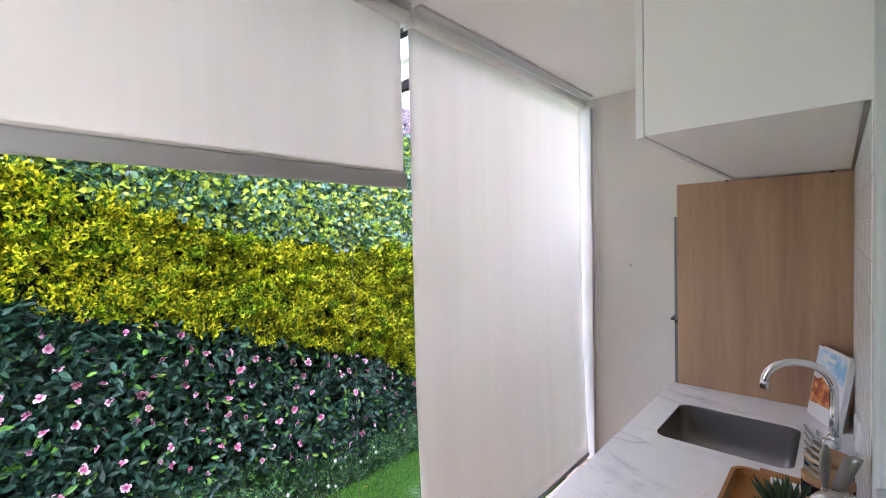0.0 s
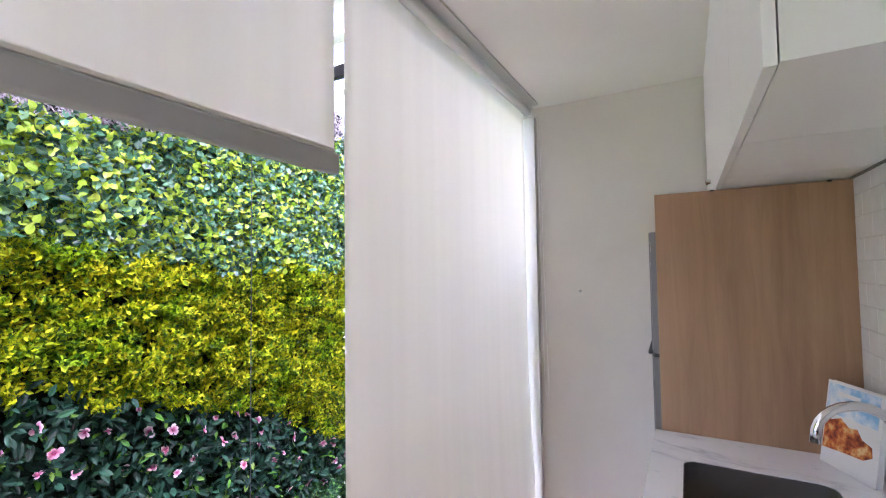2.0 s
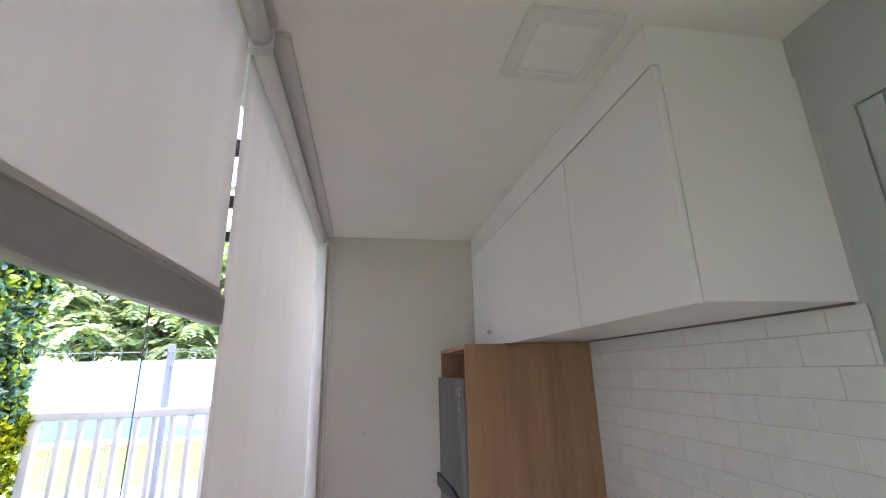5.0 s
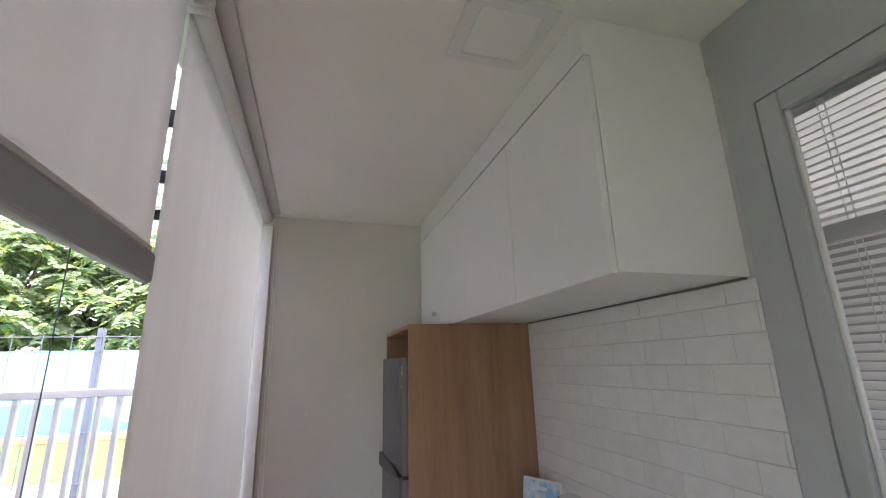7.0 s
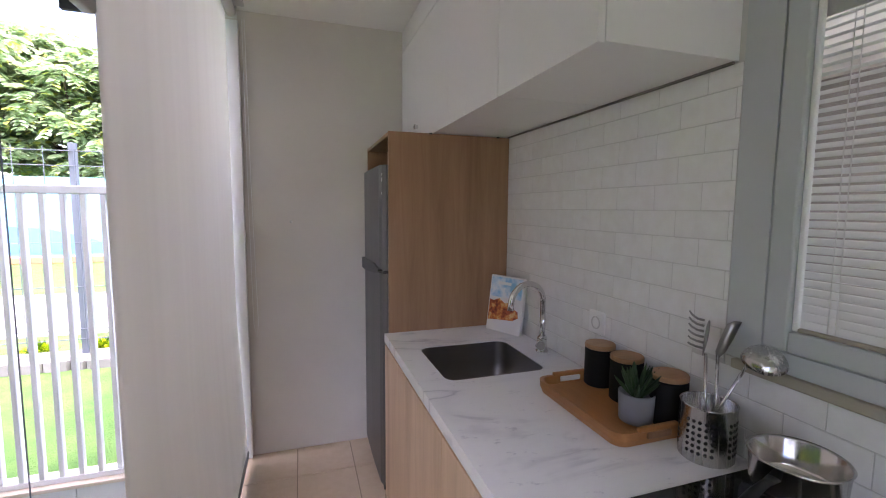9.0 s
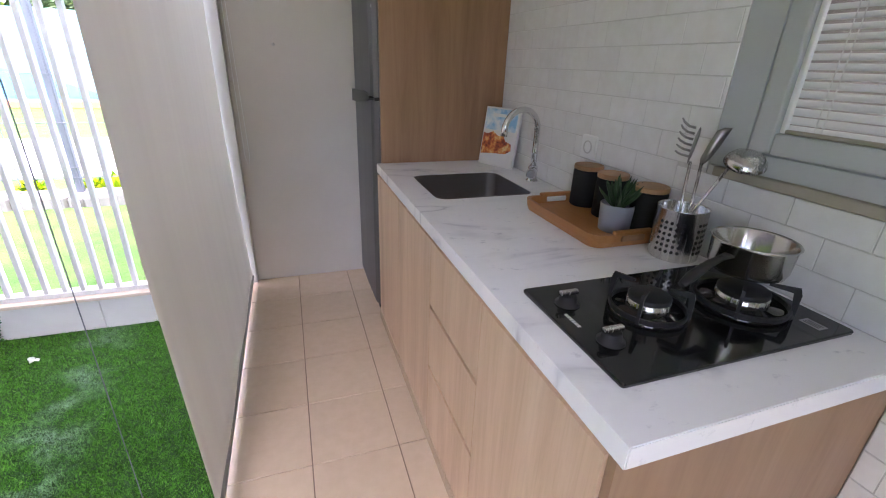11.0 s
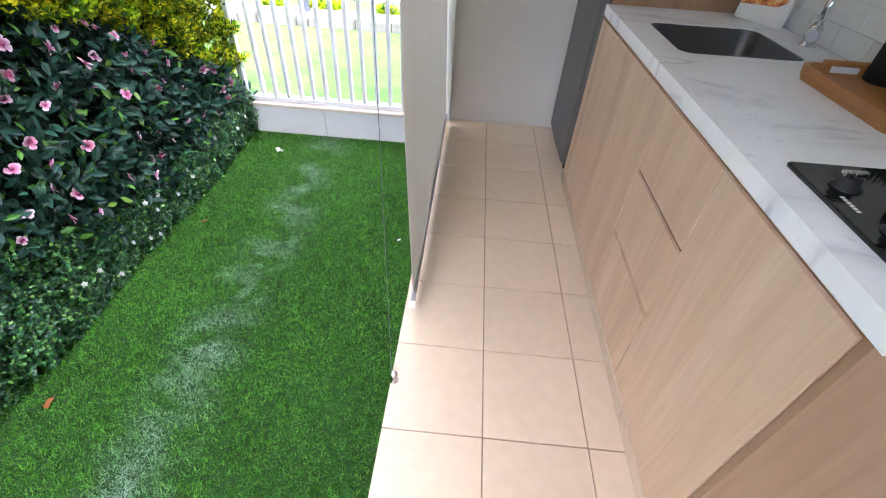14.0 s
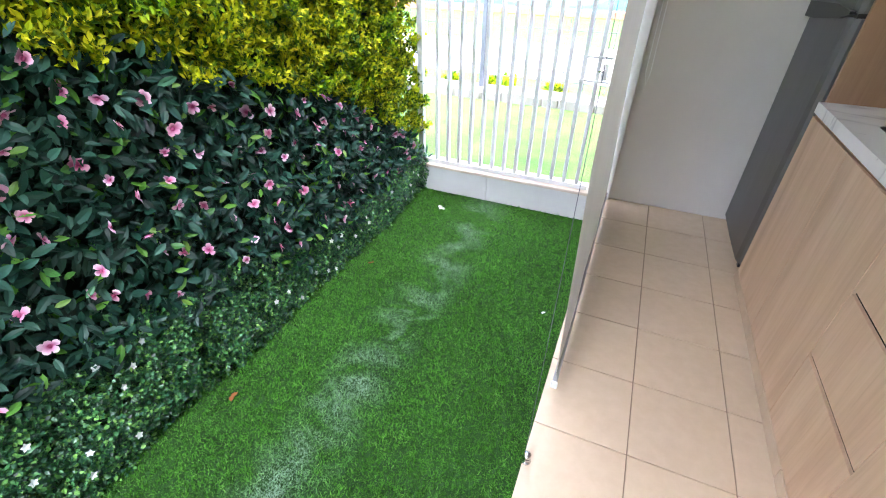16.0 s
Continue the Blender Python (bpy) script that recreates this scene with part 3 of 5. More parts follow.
base_cabinet(LY[0] + 0.019, LY[1], False)
base_cabinet(LY[1], LY[2], True)
base_cabinet(LY[2], LY[3], False)
base_cabinet(LY[3], LY[4], False)
end = part("end_panel", boxed((CX + 0.004, -0.2352, 0.058), (1.0895, -0.2172, CZ - 0.002), 0.001), OAKSHADED)
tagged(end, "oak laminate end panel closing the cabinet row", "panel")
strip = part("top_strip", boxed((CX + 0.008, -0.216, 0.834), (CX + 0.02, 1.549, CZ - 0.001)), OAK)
tagged(strip, "oak strip below the worktop edge", "trim")
bm = boxed((CX + 0.004, -0.2165, 0), (CX + 0.016, 1.56, 0.057))
box(bm, (CX + 0.004, -0.231, 0), (1.075, -0.219, 0.057))
plinth = structure("baseboard", bm, FLOORGROUT, "beige tiled plinth under the cabinets")

# worktop with the cut-out for the sink
SX0, SX1, SY0, SY1 = 0.532, 0.94, 0.893, 1.282
bm = bmesh.new()
outer = [bm.verts.new((x, y, 0.888)) for x, y in ((CX - 0.002, -0.255), (1.0835, -0.255), (1.0835, 1.549), (CX - 0.002, 1.549))]
inner = [bm.verts.new((x, y, 0.888)) for x, y in rounded(SX0, SY0, SX1, SY1, 0.045, 8)]
edges = [bm.edges.new((l[k], l[(k + 1) % len(l)])) for l in (outer, inner) for k in range(len(l))]
bmesh.ops.triangle_fill(bm, use_beauty=True, use_dissolve=False, edges=edges)
for f in bm.faces:
    if f.normal.z < 0:
        f.normal_flip()
ext = bmesh.ops.extrude_face_region(bm, geom=bm.faces[:])
for v in ext["geom"]:
    if isinstance(v, bmesh.types.BMVert):
        v.co.z = CZ
bmesh.ops.recalc_face_normals(bm, faces=bm.faces[:])
sharp = [e for e in bm.edges if len(e.link_faces) == 2 and e.calc_face_angle(0) > 1.0 and all(v.co.y < 1.5 for v in e.verts) and (e.verts[0].co.x < 0.44 or abs(e.verts[0].co.y + 0.255) < 0.01) and (e.verts[1].co.x < 0.44 or abs(e.verts[1].co.y + 0.255) < 0.01)]
bmesh.ops.bevel(bm, geom=sharp, offset=0.002, segments=2, affect="EDGES")
worktop = part("worktop", bm, MARBLE)
tagged(worktop, "white veined marble worktop with a thick mitred edge", "worktop")

# sink
sink = thing("kitchen_sink", (0.735, 1.09, 0.72), "undermounted stainless steel sink bowl in the worktop", "sink")
bm = bmesh.new()
loops = []
for inset, z, r in ((0.0012, 0.885, 0.0445), (0.002, 0.86, 0.0445), (0.004, 0.80, 0.045), (0.012, 0.72, 0.045), (0.03, 0.70, 0.04), (0.08, 0.694, 0.04)):
    loops.append([(x, y, z) for x, y in rounded(SX0 + inset, SY0 + inset, SX1 - inset, SY1 - inset, r, 8)])
loft(bm, loops)
part("bowl", bm, SINKSTEEL, sink, "brushed steel bowl", True)
part("drain", lathe(bmesh.new(), [(0, 0.004), (0.02, 0.003), (0.034, 0.005), (0.042, 0.003), (0.045, 0.0)], (0.735, 1.09, 0.694), 28), CHROME, sink, "chrome drain", True)

# tap
tap = thing("kitchen_tap", (1.03, 1.085, 0.888), "chrome gooseneck kitchen tap with side lever", "tap")
part("base", lathe(bmesh.new(), [(0, 0), (0.027, 0), (0.027, 0.006), (0.021, 0.01), (0.021, 0.062), (0.017, 0.07), (0, 0.07)], (1.03, 1.085, 0.888), 28), CHROME, tap, "", True)
pts = [(1.03, 1.085, 0.95), (1.03, 1.085, 1.11)]
for k in range(13):
    a = math.pi * k / 12 * 0.93
    pts.append((0.94 + 0.09 * math.cos(a), 1.06 + 0.025 * math.cos(a), 1.11 + 0.083 * math.sin(a)))
pts.append((0.849, 1.033, 1.092))
part("spout", tube(bmesh.new(), pts, [0.0125] * (len(pts) - 2) + [0.0125, 0.0135], 16), CHROME, tap, "arched chrome spout", True)
lev = part("valve_body", tube(bmesh.new(), [(1.03, 1.085, 0.933), (0.992, 1.031, 0.933)], 0.022, 24), CHROME, tap, "", True)
part("valve_cap", tube(bmesh.new(), [(0.992, 1.031, 0.933), (0.9915, 1.0302, 0.933), (0.988, 1.0252, 0.933)], [0.019, 0.019, 0.017], 24), DARKSTEEL, lev, "dark round end cap")
part("lever", tube(bmesh.new(), [(0.998, 1.040, 0.952), (0.99, 1.022, 0.985)], [0.005, 0.0035], 10), CHROME, lev, "short lever", True)

# tall panel and fridge niche
tall = thing("fridge_housing", (0.77, 1.9, 0), "oak laminate fridge housing with a tall side panel", "cabinet")
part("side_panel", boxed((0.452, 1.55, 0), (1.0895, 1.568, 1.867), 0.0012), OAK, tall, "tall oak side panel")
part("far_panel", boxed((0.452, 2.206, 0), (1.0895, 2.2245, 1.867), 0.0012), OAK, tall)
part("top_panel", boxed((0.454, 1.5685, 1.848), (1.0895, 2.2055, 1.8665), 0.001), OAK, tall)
part("back_panel", boxed((1.03, 1.5685, 1.70), (1.045, 2.2055, 1.8475)), OAKDARK, tall, "dark inner back")
for x in (0.66, 1.02):
    part("screw_cap", lathe(bmesh.new(), [(0, -0.006), (0.006, -0.006), (0.008, 0)], (x, 1.545, 1.868), 10), BLACKPL, tall)

fridge = thing("fridge", (0.7, 1.9, 0.0), "grey steel two-door fridge with a recessed black handle", "fridge")
FY0, FY1 = 1.580, 2.192
part("cabinet", boxed((0.50, FY0, 0.05), (1.02, FY1, 1.70), 0.008), painted("fridge_side_grey", (0.16, 0.16, 0.165), 0.5), fridge)


def fridge_door(z0, z1):
    bm = bmesh.new()
    prof = [(0.494, FY0), (0.445, FY0), (0.428, FY0 + 0.012), (0.4195, FY0 + 0.05), (0.416, (FY0 + FY1) / 2), (0.4195, FY1 - 0.05), (0.428, FY1 - 0.012), (0.445, FY1), (0.494, FY1)]
    loft(bm, [[(x, y, z) for x, y in prof] for z in (z0, z1)], True, True)
    bmesh.ops.recalc_face_normals(bm, faces=bm.faces[:])
    return bm


ud = part("freezer_door", fridge_door(1.195, 1.712), FRIDGE, fridge, "grey brushed steel door")
part("fridge_door", fridge_door(0.07, 1.178), FRIDGE, fridge, "grey brushed steel door")
bm = bmesh.new()
grip = ((1.6, 1.2), (1.6, 1.19), (1.70, 1.168), (2.0, 1.141), (2.185, 1.135), (2.185, 1.2), (1.77, 1.214))
loft(bm, [[(x, y, z) for y, z in grip] for x in (0.407, 0.45)], True, True)
bmesh.ops.recalc_face_normals(bm, faces=bm.faces[:])
part("handle", bm, BLACKPL, ud, "black recessed handle")
part("seal", boxed((0.43, FY0 + 0.004, 1.1785), (0.49, FY1 - 0.004, 1.1945)), BLACKPL, fridge, "black gap between the doors")
for z, h in ((1.66, 0.012), (1.63, 0.02), (1.57, 0.012)):
    part("sticker", boxed((0.4265, 1.592, z), (0.4285, 1.607, z + h)), WHITEPL, ud, "small pale sticker")
part("hinge", boxed((0.43, FY0 + 0.002, 0.05), (0.47, FY0 + 0.03, 0.069), 0.003), BLACKPL, fridge, "black lower hinge")
for y in (FY0 + 0.05, FY1 - 0.05):
    part("foot", lathe(bmesh.new(), [(0, 0), (0.02, 0), (0.02, 0.03), (0.012, 0.05)], (0.53, y, 0), 14), BLACKPL, fridge)

# screw hook in the end wall
hook = thing("wall_plug", (-0.006, NORTH, 1.418), "small pale screw plug in the wall", "screw")
bm = tube(bmesh.new(), [(-0.006, NORTH, 1.418), (-0.006, NORTH - 0.01, 1.418), (-0.006, NORTH - 0.014, 1.418)], [0.009, 0.009, 0.006], 14)
part("plug", bm, RAILGREY, hook, "", True)

# ---- window ----
win = structure("window_1", boxed((1.083, WY1 - 0.058, WZ0 + 0.004), (1.12, WY1 - 0.004, WZ1 - 0.004), 0.006), GREYPAINT, "grey wooden window with a mid rail")
for nm, a, b_ in (("window_frame", (1.083, WY0 + 0.004, WZ0 + 0.004), (1.12, WY0 + 0.058, WZ1 - 0.004)), ("window_frame", (1.0835, WY0 + 0.0584, WZ0 + 0.004), (1.12, WY1 - 0.0584, WZ0 + 0.052)),
                  ("window_frame", (1.0835, WY0 + 0.0584, WZ1 - 0.058), (1.12, WY1 - 0.0584, WZ1 - 0.004)), ("mid_rail", (1.126, WY0 + 0.0584, 1.915), (1.129, WY1 - 0.0584, 1.957))):
    part(nm, boxed(a, b_, 0.005 if nm != "mid_rail" else 0.0008), GREYPAINT if nm != "mid_rail" else SLAT, win)
part("glazing_bead", boxed((1.095, WY1 - 0.070, WZ0 + 0.053), (1.108, WY1 - 0.0588, WZ1 - 0.059), 0.003), WHITEPL, win, "pale glazing bead")
part("glazing_bead", boxed((1.095, WY0 + 0.0588, WZ0 + 0.0524), (1.108, WY1 - 0.0704, WZ0 + 0.062), 0.003), LEDGE, win, "taupe glazing bead")
pane = part("pane", boxed((1.108, WY0 + 0.0586, WZ0 + 0.0524), (1.112, WY1 - 0.0586, WZ1 - 0.0584)), GLASS, win, "clear glass")
pane.visible_shadow = False
vb = thing("venetian_blind", (1.16, (WY0 + WY1) / 2, WZ1), "white venetian blind with closed-down thin slats", "blind")
part("headrail", boxed((1.142, WY0 + 0.01, WZ1 - 0.05), (1.18, WY1 - 0.01, WZ1 - 0.015), 0.003), WHITEPL, vb)
bm = bmesh.new()
ys = (WY0 + 0.012, WY1 - 0.012)
loops = []
prof = [(-0.0115, -0.0065), (-0.004, -0.0008), (0.004, 0.0045), (0.0115, 0.0070), (0.0115, 0.0062), (0.004, 0.0036), (-0.004, -0.0018), (-0.0115, -0.0078)]
loft(bm, [[(px, y, pz) for px, pz in prof] for y in ys], True, True)
slat_mesh = bpy.data.meshes.new("slat")
bm.to_mesh(slat_mesh)
bm.free()
slat_mesh.materials.append(SLAT)
n_slats = 55
for k in range(n_slats):
    ob = new("slat", slat_mesh)
    ob.parent = vb
    ob.matrix_parent_inverse = vb.matrix_basis.inverted()
    ob.location = (1.16, 0, WZ0 + 0.02 + k * 0.0195)
for y in (WY1 - 0.10, WY1 - 0.115, WY0 + 0.12):
    part("ladder_cord", tube(bmesh.new(), [(1.147, y, WZ0 + 0.01), (1.147, y, WZ1 - 0.05)], 0.0012, 5), WHITEPL, vb, "thin white cord")

# wall socket
socket = thing("wall_socket", (1.08, 0.79, 1.088), "white square wall socket on the tiles", "socket")
sp = part("plate", loft(bmesh.new(), [[(x, 0.79 + py, 1.088 + pz) for py, pz in rounded(-d, -d, d, d, 0.008, 4)] for x, d in ((1.0845, 0.042), (1.077, 0.042), (1.074, 0.038))], True, True), WHITEPL, socket, "white plate")
bm = bmesh.new()
bm_pts = [[(x, 0.79 + r * math.cos(a), 1.088 + r * math.sin(a)) for a in [math.tau * k / 24 for k in range(24)]] for x, r in ((1.0738, 0.024), (1.071, 0.024), (1.071, 0.020), (1.0825, 0.019))]
loft(bm, bm_pts)
part("cup", bm, RAILGREY, sp, "", True)
for dy in (-0.009, 0.009):
    part("hole", tube(bmesh.new(), [(1.0822, 0.79 + dy, 1.088), (1.081, 0.79 + dy, 1.088)], 0.003, 10), BLACKPL, sp, "dark pin hole")

# ---- things on the worktop ----
Z = 0.888
# cookbook leaning against the wall
bl, br, tl = Vector((0.945, 1.49, Z + 0.002)), Vector((1.035, 1.30, Z + 0.002)), Vector((0.985, 1.508, Z + 0.285))
ux = (br - bl)
bw = ux.length
ux.normalize()
uz = (tl - bl)
uz = (uz - ux * uz.dot(ux)).normalized()
uy = uz.cross(ux)
if uy.x > 0:
    uy = -uy
book = thing("cookbook", bl, "upright cookbook with a sky and fruit cover, leaning on the wall", "book")


def book_box(a0, a1, z0, z1, d0, d1):
    bm = bmesh.new()
    loops = [[bl + ux * a + uz * h + uy * d for a, h in ((a0, z0), (a1, z0), (a1, z1), (a0, z1))] for d in (d0, d1)]
    loft(bm, loops, True, True)
    bmesh.ops.recalc_face_normals(bm, faces=bm.faces[:])
    return bm


SKYBLUE, nt, b = shade("printed_sky", (0.35, 0.6, 0.75), 0.3)
nt.links.new(ramp(nt, grain(nt, place(nt), 16.0, 5), (0.4, (0.25, 0.52, 0.72)), (0.6, (0.75, 0.8, 0.82))), b.inputs["Base Color"])
FRUIT, nt, b = shade("printed_fruit", (0.7, 0.2, 0.05), 0.3)
nt.links.new(ramp(nt, grain(nt, place(nt), 34.0, 3), (0.36, (0.2, 0.03, 0.015)), (0.47, (0.5, 0.1, 0.03)), (0.56, (0.7, 0.25, 0.06)), (0.66, (0.8, 0.55, 0.25))), b.inputs["Base Color"])
PAPER = painted("white_paper", (0.78, 0.77, 0.74), 0.6, 0.02, 0.05)
part("pages", book_box(0.002, bw - 0.002, 0.002, 0.277, -0.016, -0.0025), PAPER, book, "white page block")
cv = part("cover", book_box(0, bw, 0, 0.28, -0.002, 0.0), PAPER, book, "glossy pale cover")
part("back_cover", book_box(0, bw, 0, 0.28, -0.019, -0.0165), PAPER, book)
part("printed_sky", book_box(0.006, bw - 0.012, 0.172, 0.272, 0.0004, 0.0010), SKYBLUE, cv, "printed blue sky")
bm = bmesh.new()
outline = [(0.004, 0.05), (0.09, 0.06), (0.16, 0.066), (0.19, 0.085), (0.185, 0.115), (0.15, 0.125), (0.13, 0.15), (0.10, 0.145), (0.065, 0.165), (0.03, 0.15), (0.006, 0.155)]
loft(bm, [[bl + ux * a + uz * h + uy * d for a, h in outline] for d in (0.0004, 0.0012)], True, True)
bmesh.ops.recalc_face_normals(bm, faces=bm.faces[:])
part("printed_fruit", bm, FRUIT, cv, "printed orange fruit")
part("title_bar", book_box(0.05, 0.13, 0.235, 0.25, 0.0011, 0.0015), WHITEPL, cv, "pale bar of lettering")

# bamboo tray
tray = thing("serving_tray", (0.935, 0.54, Z), "orange bamboo serving tray with cut-out handles", "tray")
TX0, TX1, TY0, TY1 = 0.803, 1.07, 0.338, 0.75
bm = bmesh.new()
loops = [[(x, y, z) for x, y in rounded(TX0 + i, TY0 + i, TX1 - i, TY1 - i, 0.04 - i / 2, 6)] for i, z in ((0.008, Z), (0.002, Z + 0.018), (0.0, Z + 0.04), (0.010, Z + 0.04), (0.014, Z + 0.012))]
loft(bm, loops, True, True)
part("tray_body", bm, BAMBOO, tray)
for y, s in ((TY0, 1), (TY1, -1)):
    bm = boxed((0.87, y - 0.002 if s > 0 else y - 0.013, Z + 0.036), (1.0, y + 0.013 if s > 0 else y + 0.002, Z + 0.0495), 0.004)
    rim = part("handle", bm, BAMBOO, tray, "raised handle end")
    part("hand_hole", boxed((0.895, y - 0.004 if s > 0 else y - 0.016, Z + 0.017), (0.975, y + 0.016 if s > 0 else y + 0.004, Z + 0.035), 0.004), WHITEPL if s < 0 else OAKDARK, rim, "cut-out hand grip")

# three black jars
jar = None
for x, y, h in ((1.022, 0.695, 0.128), (1.022, 0.565, 0.128), (1.03, 0.405, 0.128)):
    if jar is None:
        jar = thing("storage_jar", (x, y, Z + 0.0125), "matte black storage jar with an acacia wood lid", "jar", "jars on the tray")
        part("jar_body", lathe(bmesh.new(), [(0, 0), (0.046, 0), (0.05, 0.004), (0.05, h - 0.004), (0.048, h), (0, h)], (x, y, Z + 0.0125), 40), BLACKJAR, jar, "", True)
        part("lid", lathe(bmesh.new(), [(0.0, h), (0.047, h), (0.0505, h + 0.002), (0.0505, h + 0.013), (0.048, h + 0.016), (0, h + 0.016)], (x, y, Z + 0.0127), 40), LIDWOOD, jar, "round wooden lid")
    else:
        copy_thing(jar, Matrix.Translation((x, y, Z + 0.0125)))


# ---- leaf clouds ----
def leaf_template(kind):
    if kind == "long":
        v = [(0, 0, 0), (-0.15, 0.22, 0.03), (0, 0.25, -0.02), (0.15, 0.22, 0.03), (-0.2, 0.5, 0.02), (0, 0.55, -0.03), (0.2, 0.5, 0.02), (-0.125, 0.8, -0.03), (0.125, 0.8, -0.03), (0, 1, -0.1)]
        f = [(0, 2, 1), (0, 3, 2), (1, 2, 5), (1, 5, 4), (2, 3, 6), (2, 6, 5), (4, 5, 7), (5, 6, 8), (5, 9, 7), (5, 8, 9)]
    elif kind == "broad":
        v = [(0, 0, 0), (-0.34, 0.3, 0.06), (0, 0.4, -0.03), (0.34, 0.3, 0.06), (-0.3, 0.65, 0.03), (0.3, 0.65, 0.03), (0, 1, -0.1)]
        f = [(0, 2, 1), (0, 3, 2), (1, 2, 4), (2, 3, 5), (2, 6, 4), (2, 5, 6)]
    elif kind == "petal":
        v = [(0, 0, 0), (-0.3, 0.42, 0.06), (0, 0.45, 0.0), (0.3, 0.42, 0.06), (-0.42, 0.76, 0.03), (0.42, 0.76, 0.03), (0, 0.8, 0.01), (-0.2, 1.0, -0.1), (0.2, 1.0, -0.1)]
        f = [(0, 2, 1), (0, 3, 2), (1, 2, 6), (1, 6, 4), (2, 3, 5), (2, 5, 6), (4, 6, 7), (6, 5, 8), (6, 8, 7)]
    else:
        v = [(0, 0, 0), (-0.24, 0.5, 0.05), (0, 0.5, -0.03), (0.24, 0.5, 0.05), (0, 1, -0.06)]
        f = [(0, 2, 1), (0, 3, 2), (1, 2, 4), (2, 3, 4)]
    return np.array(v, float), np.array(f, int)


def leaf_mesh(name, kind, pos, axis, normal, size, material):
    """One mesh of many leaves: root places, growing directions, upper sides and lengths."""
    v, f = leaf_template(kind)
    a = axis / np.linalg.norm(axis, axis=1)[:, None]
    n = normal - a * np.sum(normal * a, axis=1)[:, None]
    n /= np.linalg.norm(n, axis=1)[:, None] + 1e-9
    s = np.cross(a, n)
    co = pos[:, None, :] + size[:, None, None] * (v[None, :, 0, None] * s[:, None, :] + v[None, :, 1, None] * a[:, None, :] + v[None, :, 2, None] * n[:, None, :])
    faces = (f[None] + (np.arange(len(pos)) * len(v))[:, None, None]).reshape(-1, 3)
    me = bpy.data.meshes.new(name)
    me.from_pydata(co.reshape(-1, 3).tolist(), [], faces.tolist())
    me.materials.append(material)
    return me


def leaf_part(name, me, parent, label):
    ob = new(name, me)
    ob.parent = parent
    if parent is not None and parent.type == "EMPTY":
        ob.matrix_parent_inverse = parent.matrix_basis.inverted()
    return tagged(ob, label, "", "", "stuff")


rng = np.random.default_rng(7)

# succulent in a concrete pot
px, py = 0.952, 0.442
pot = thing("potted_succulent", (px, py, Z + 0.0125), "spiky green succulent in a grey concrete pot", "plant")
part("pot", lathe(bmesh.new(), [(0, 0), (0.043, 0), (0.046, 0.003), (0.05, 0.082), (0.0485, 0.085), (0.045, 0.082), (0.044, 0.07), (0, 0.072)], (px, py, Z + 0.0125), 36), CONCRETE, pot, "tapered concrete pot", True)
m = 46
ang = rng.uniform(0, math.tau, m)
lift = rng.uniform(0.6, 1.45, m)
axis = np.stack([np.cos(ang) * np.cos(lift), np.sin(ang) * np.cos(lift), np.sin(lift)], 1)
leaves = part("leaf_rosette", bmesh.new(), SUCCULENT, pot)
bm = bmesh.new()
for k in range(m):
    d = Vector(axis[k])
    root = Vector((px, py, Z + 0.083)) + Vector((d.x, d.y, 0)) * 0.012
    L = rng.uniform(0.06, 0.095)
    tube(bm, [root, root + d * L * 0.4 + Vector((0, 0, 0.002)), root + d * L * 0.8 + Vector((0, 0, 0.006)), root + d * L + Vector((0, 0, 0.01))], [0.005, 0.0065, 0.004, 0.0006], 6)
bm.to_mesh(leaves.data)
bm.free()
leaves["label"] = "pointed fleshy leaves"

# perforated utensil holder with three utensils
hx, hy = 1.004, 0.258
holder = thing("utensil_holder", (hx, hy, Z), "perforated stainless steel utensil holder", "utensil holder")
part("cup", lathe(bmesh.new(), [(0, 0.001), (0.061, 0.001), (0.063, 0.004), (0.063, 0.137), (0.0645, 0.14), (0.062, 0.14), (0.061, 0.136), (0.061, 0.006), (0, 0.006)], (hx, hy, Z), 48), INOX, holder, "", True)
hole = bpy.data.meshes.new("hole")
bm = bmesh.new()
tube(bm, [(0.0626, 0, 0), (0.0636, 0, 0)], 0.0043, 10)
bm.to_mesh(hole)
bm.free()
hole.materials.append(BLACKPL)
for i in range(28):
    if i % 7 > 4:
        continue
    for j in range(6):
        ob = new("hole", hole)
        ob.parent = holder
        ob.rotation_euler = (0, 0, i * math.tau / 28)
        ob.location = (0, 0, 0.028 + j * 0.0155)


def utensil(name, label, bottom, top, head):
    th = thing(name, bottom, label, "utensil", "utensils in the holder")
    part("shaft", tube(bmesh.new(), [bottom, top], 0.004, 10), INOX, th, "", True)
    part("head", head, DARKSTEEL if name == "pasta_server" else INOX, th, "", True)
    return th


bm = bmesh.new()
lc = Vector((1.042, 0.158, 1.163))
lathe(bm, [(0, -0.025), (0.022, -0.023), (0.036, -0.016), (0.043, -0.007), (0.046, 0.002), (0.0445, 0.002), (0.0415, -0.006), (0.0345, -0.0145), (0.021, -0.021), (0, -0.023)], (0, 0, 0), 32)
bmesh.ops.transform(bm, matrix=Matrix.Translation(lc) @ Vector((0.24, 0.34, -0.91)).to_track_quat("Z", "Y").to_matrix().to_4x4(), verts=bm.verts[:])
utensil("ladle", "stainless steel soup ladle standing in the holder", (0.985, 0.275, Z + 0.012), (1.035, 0.19, 1.145), bm)
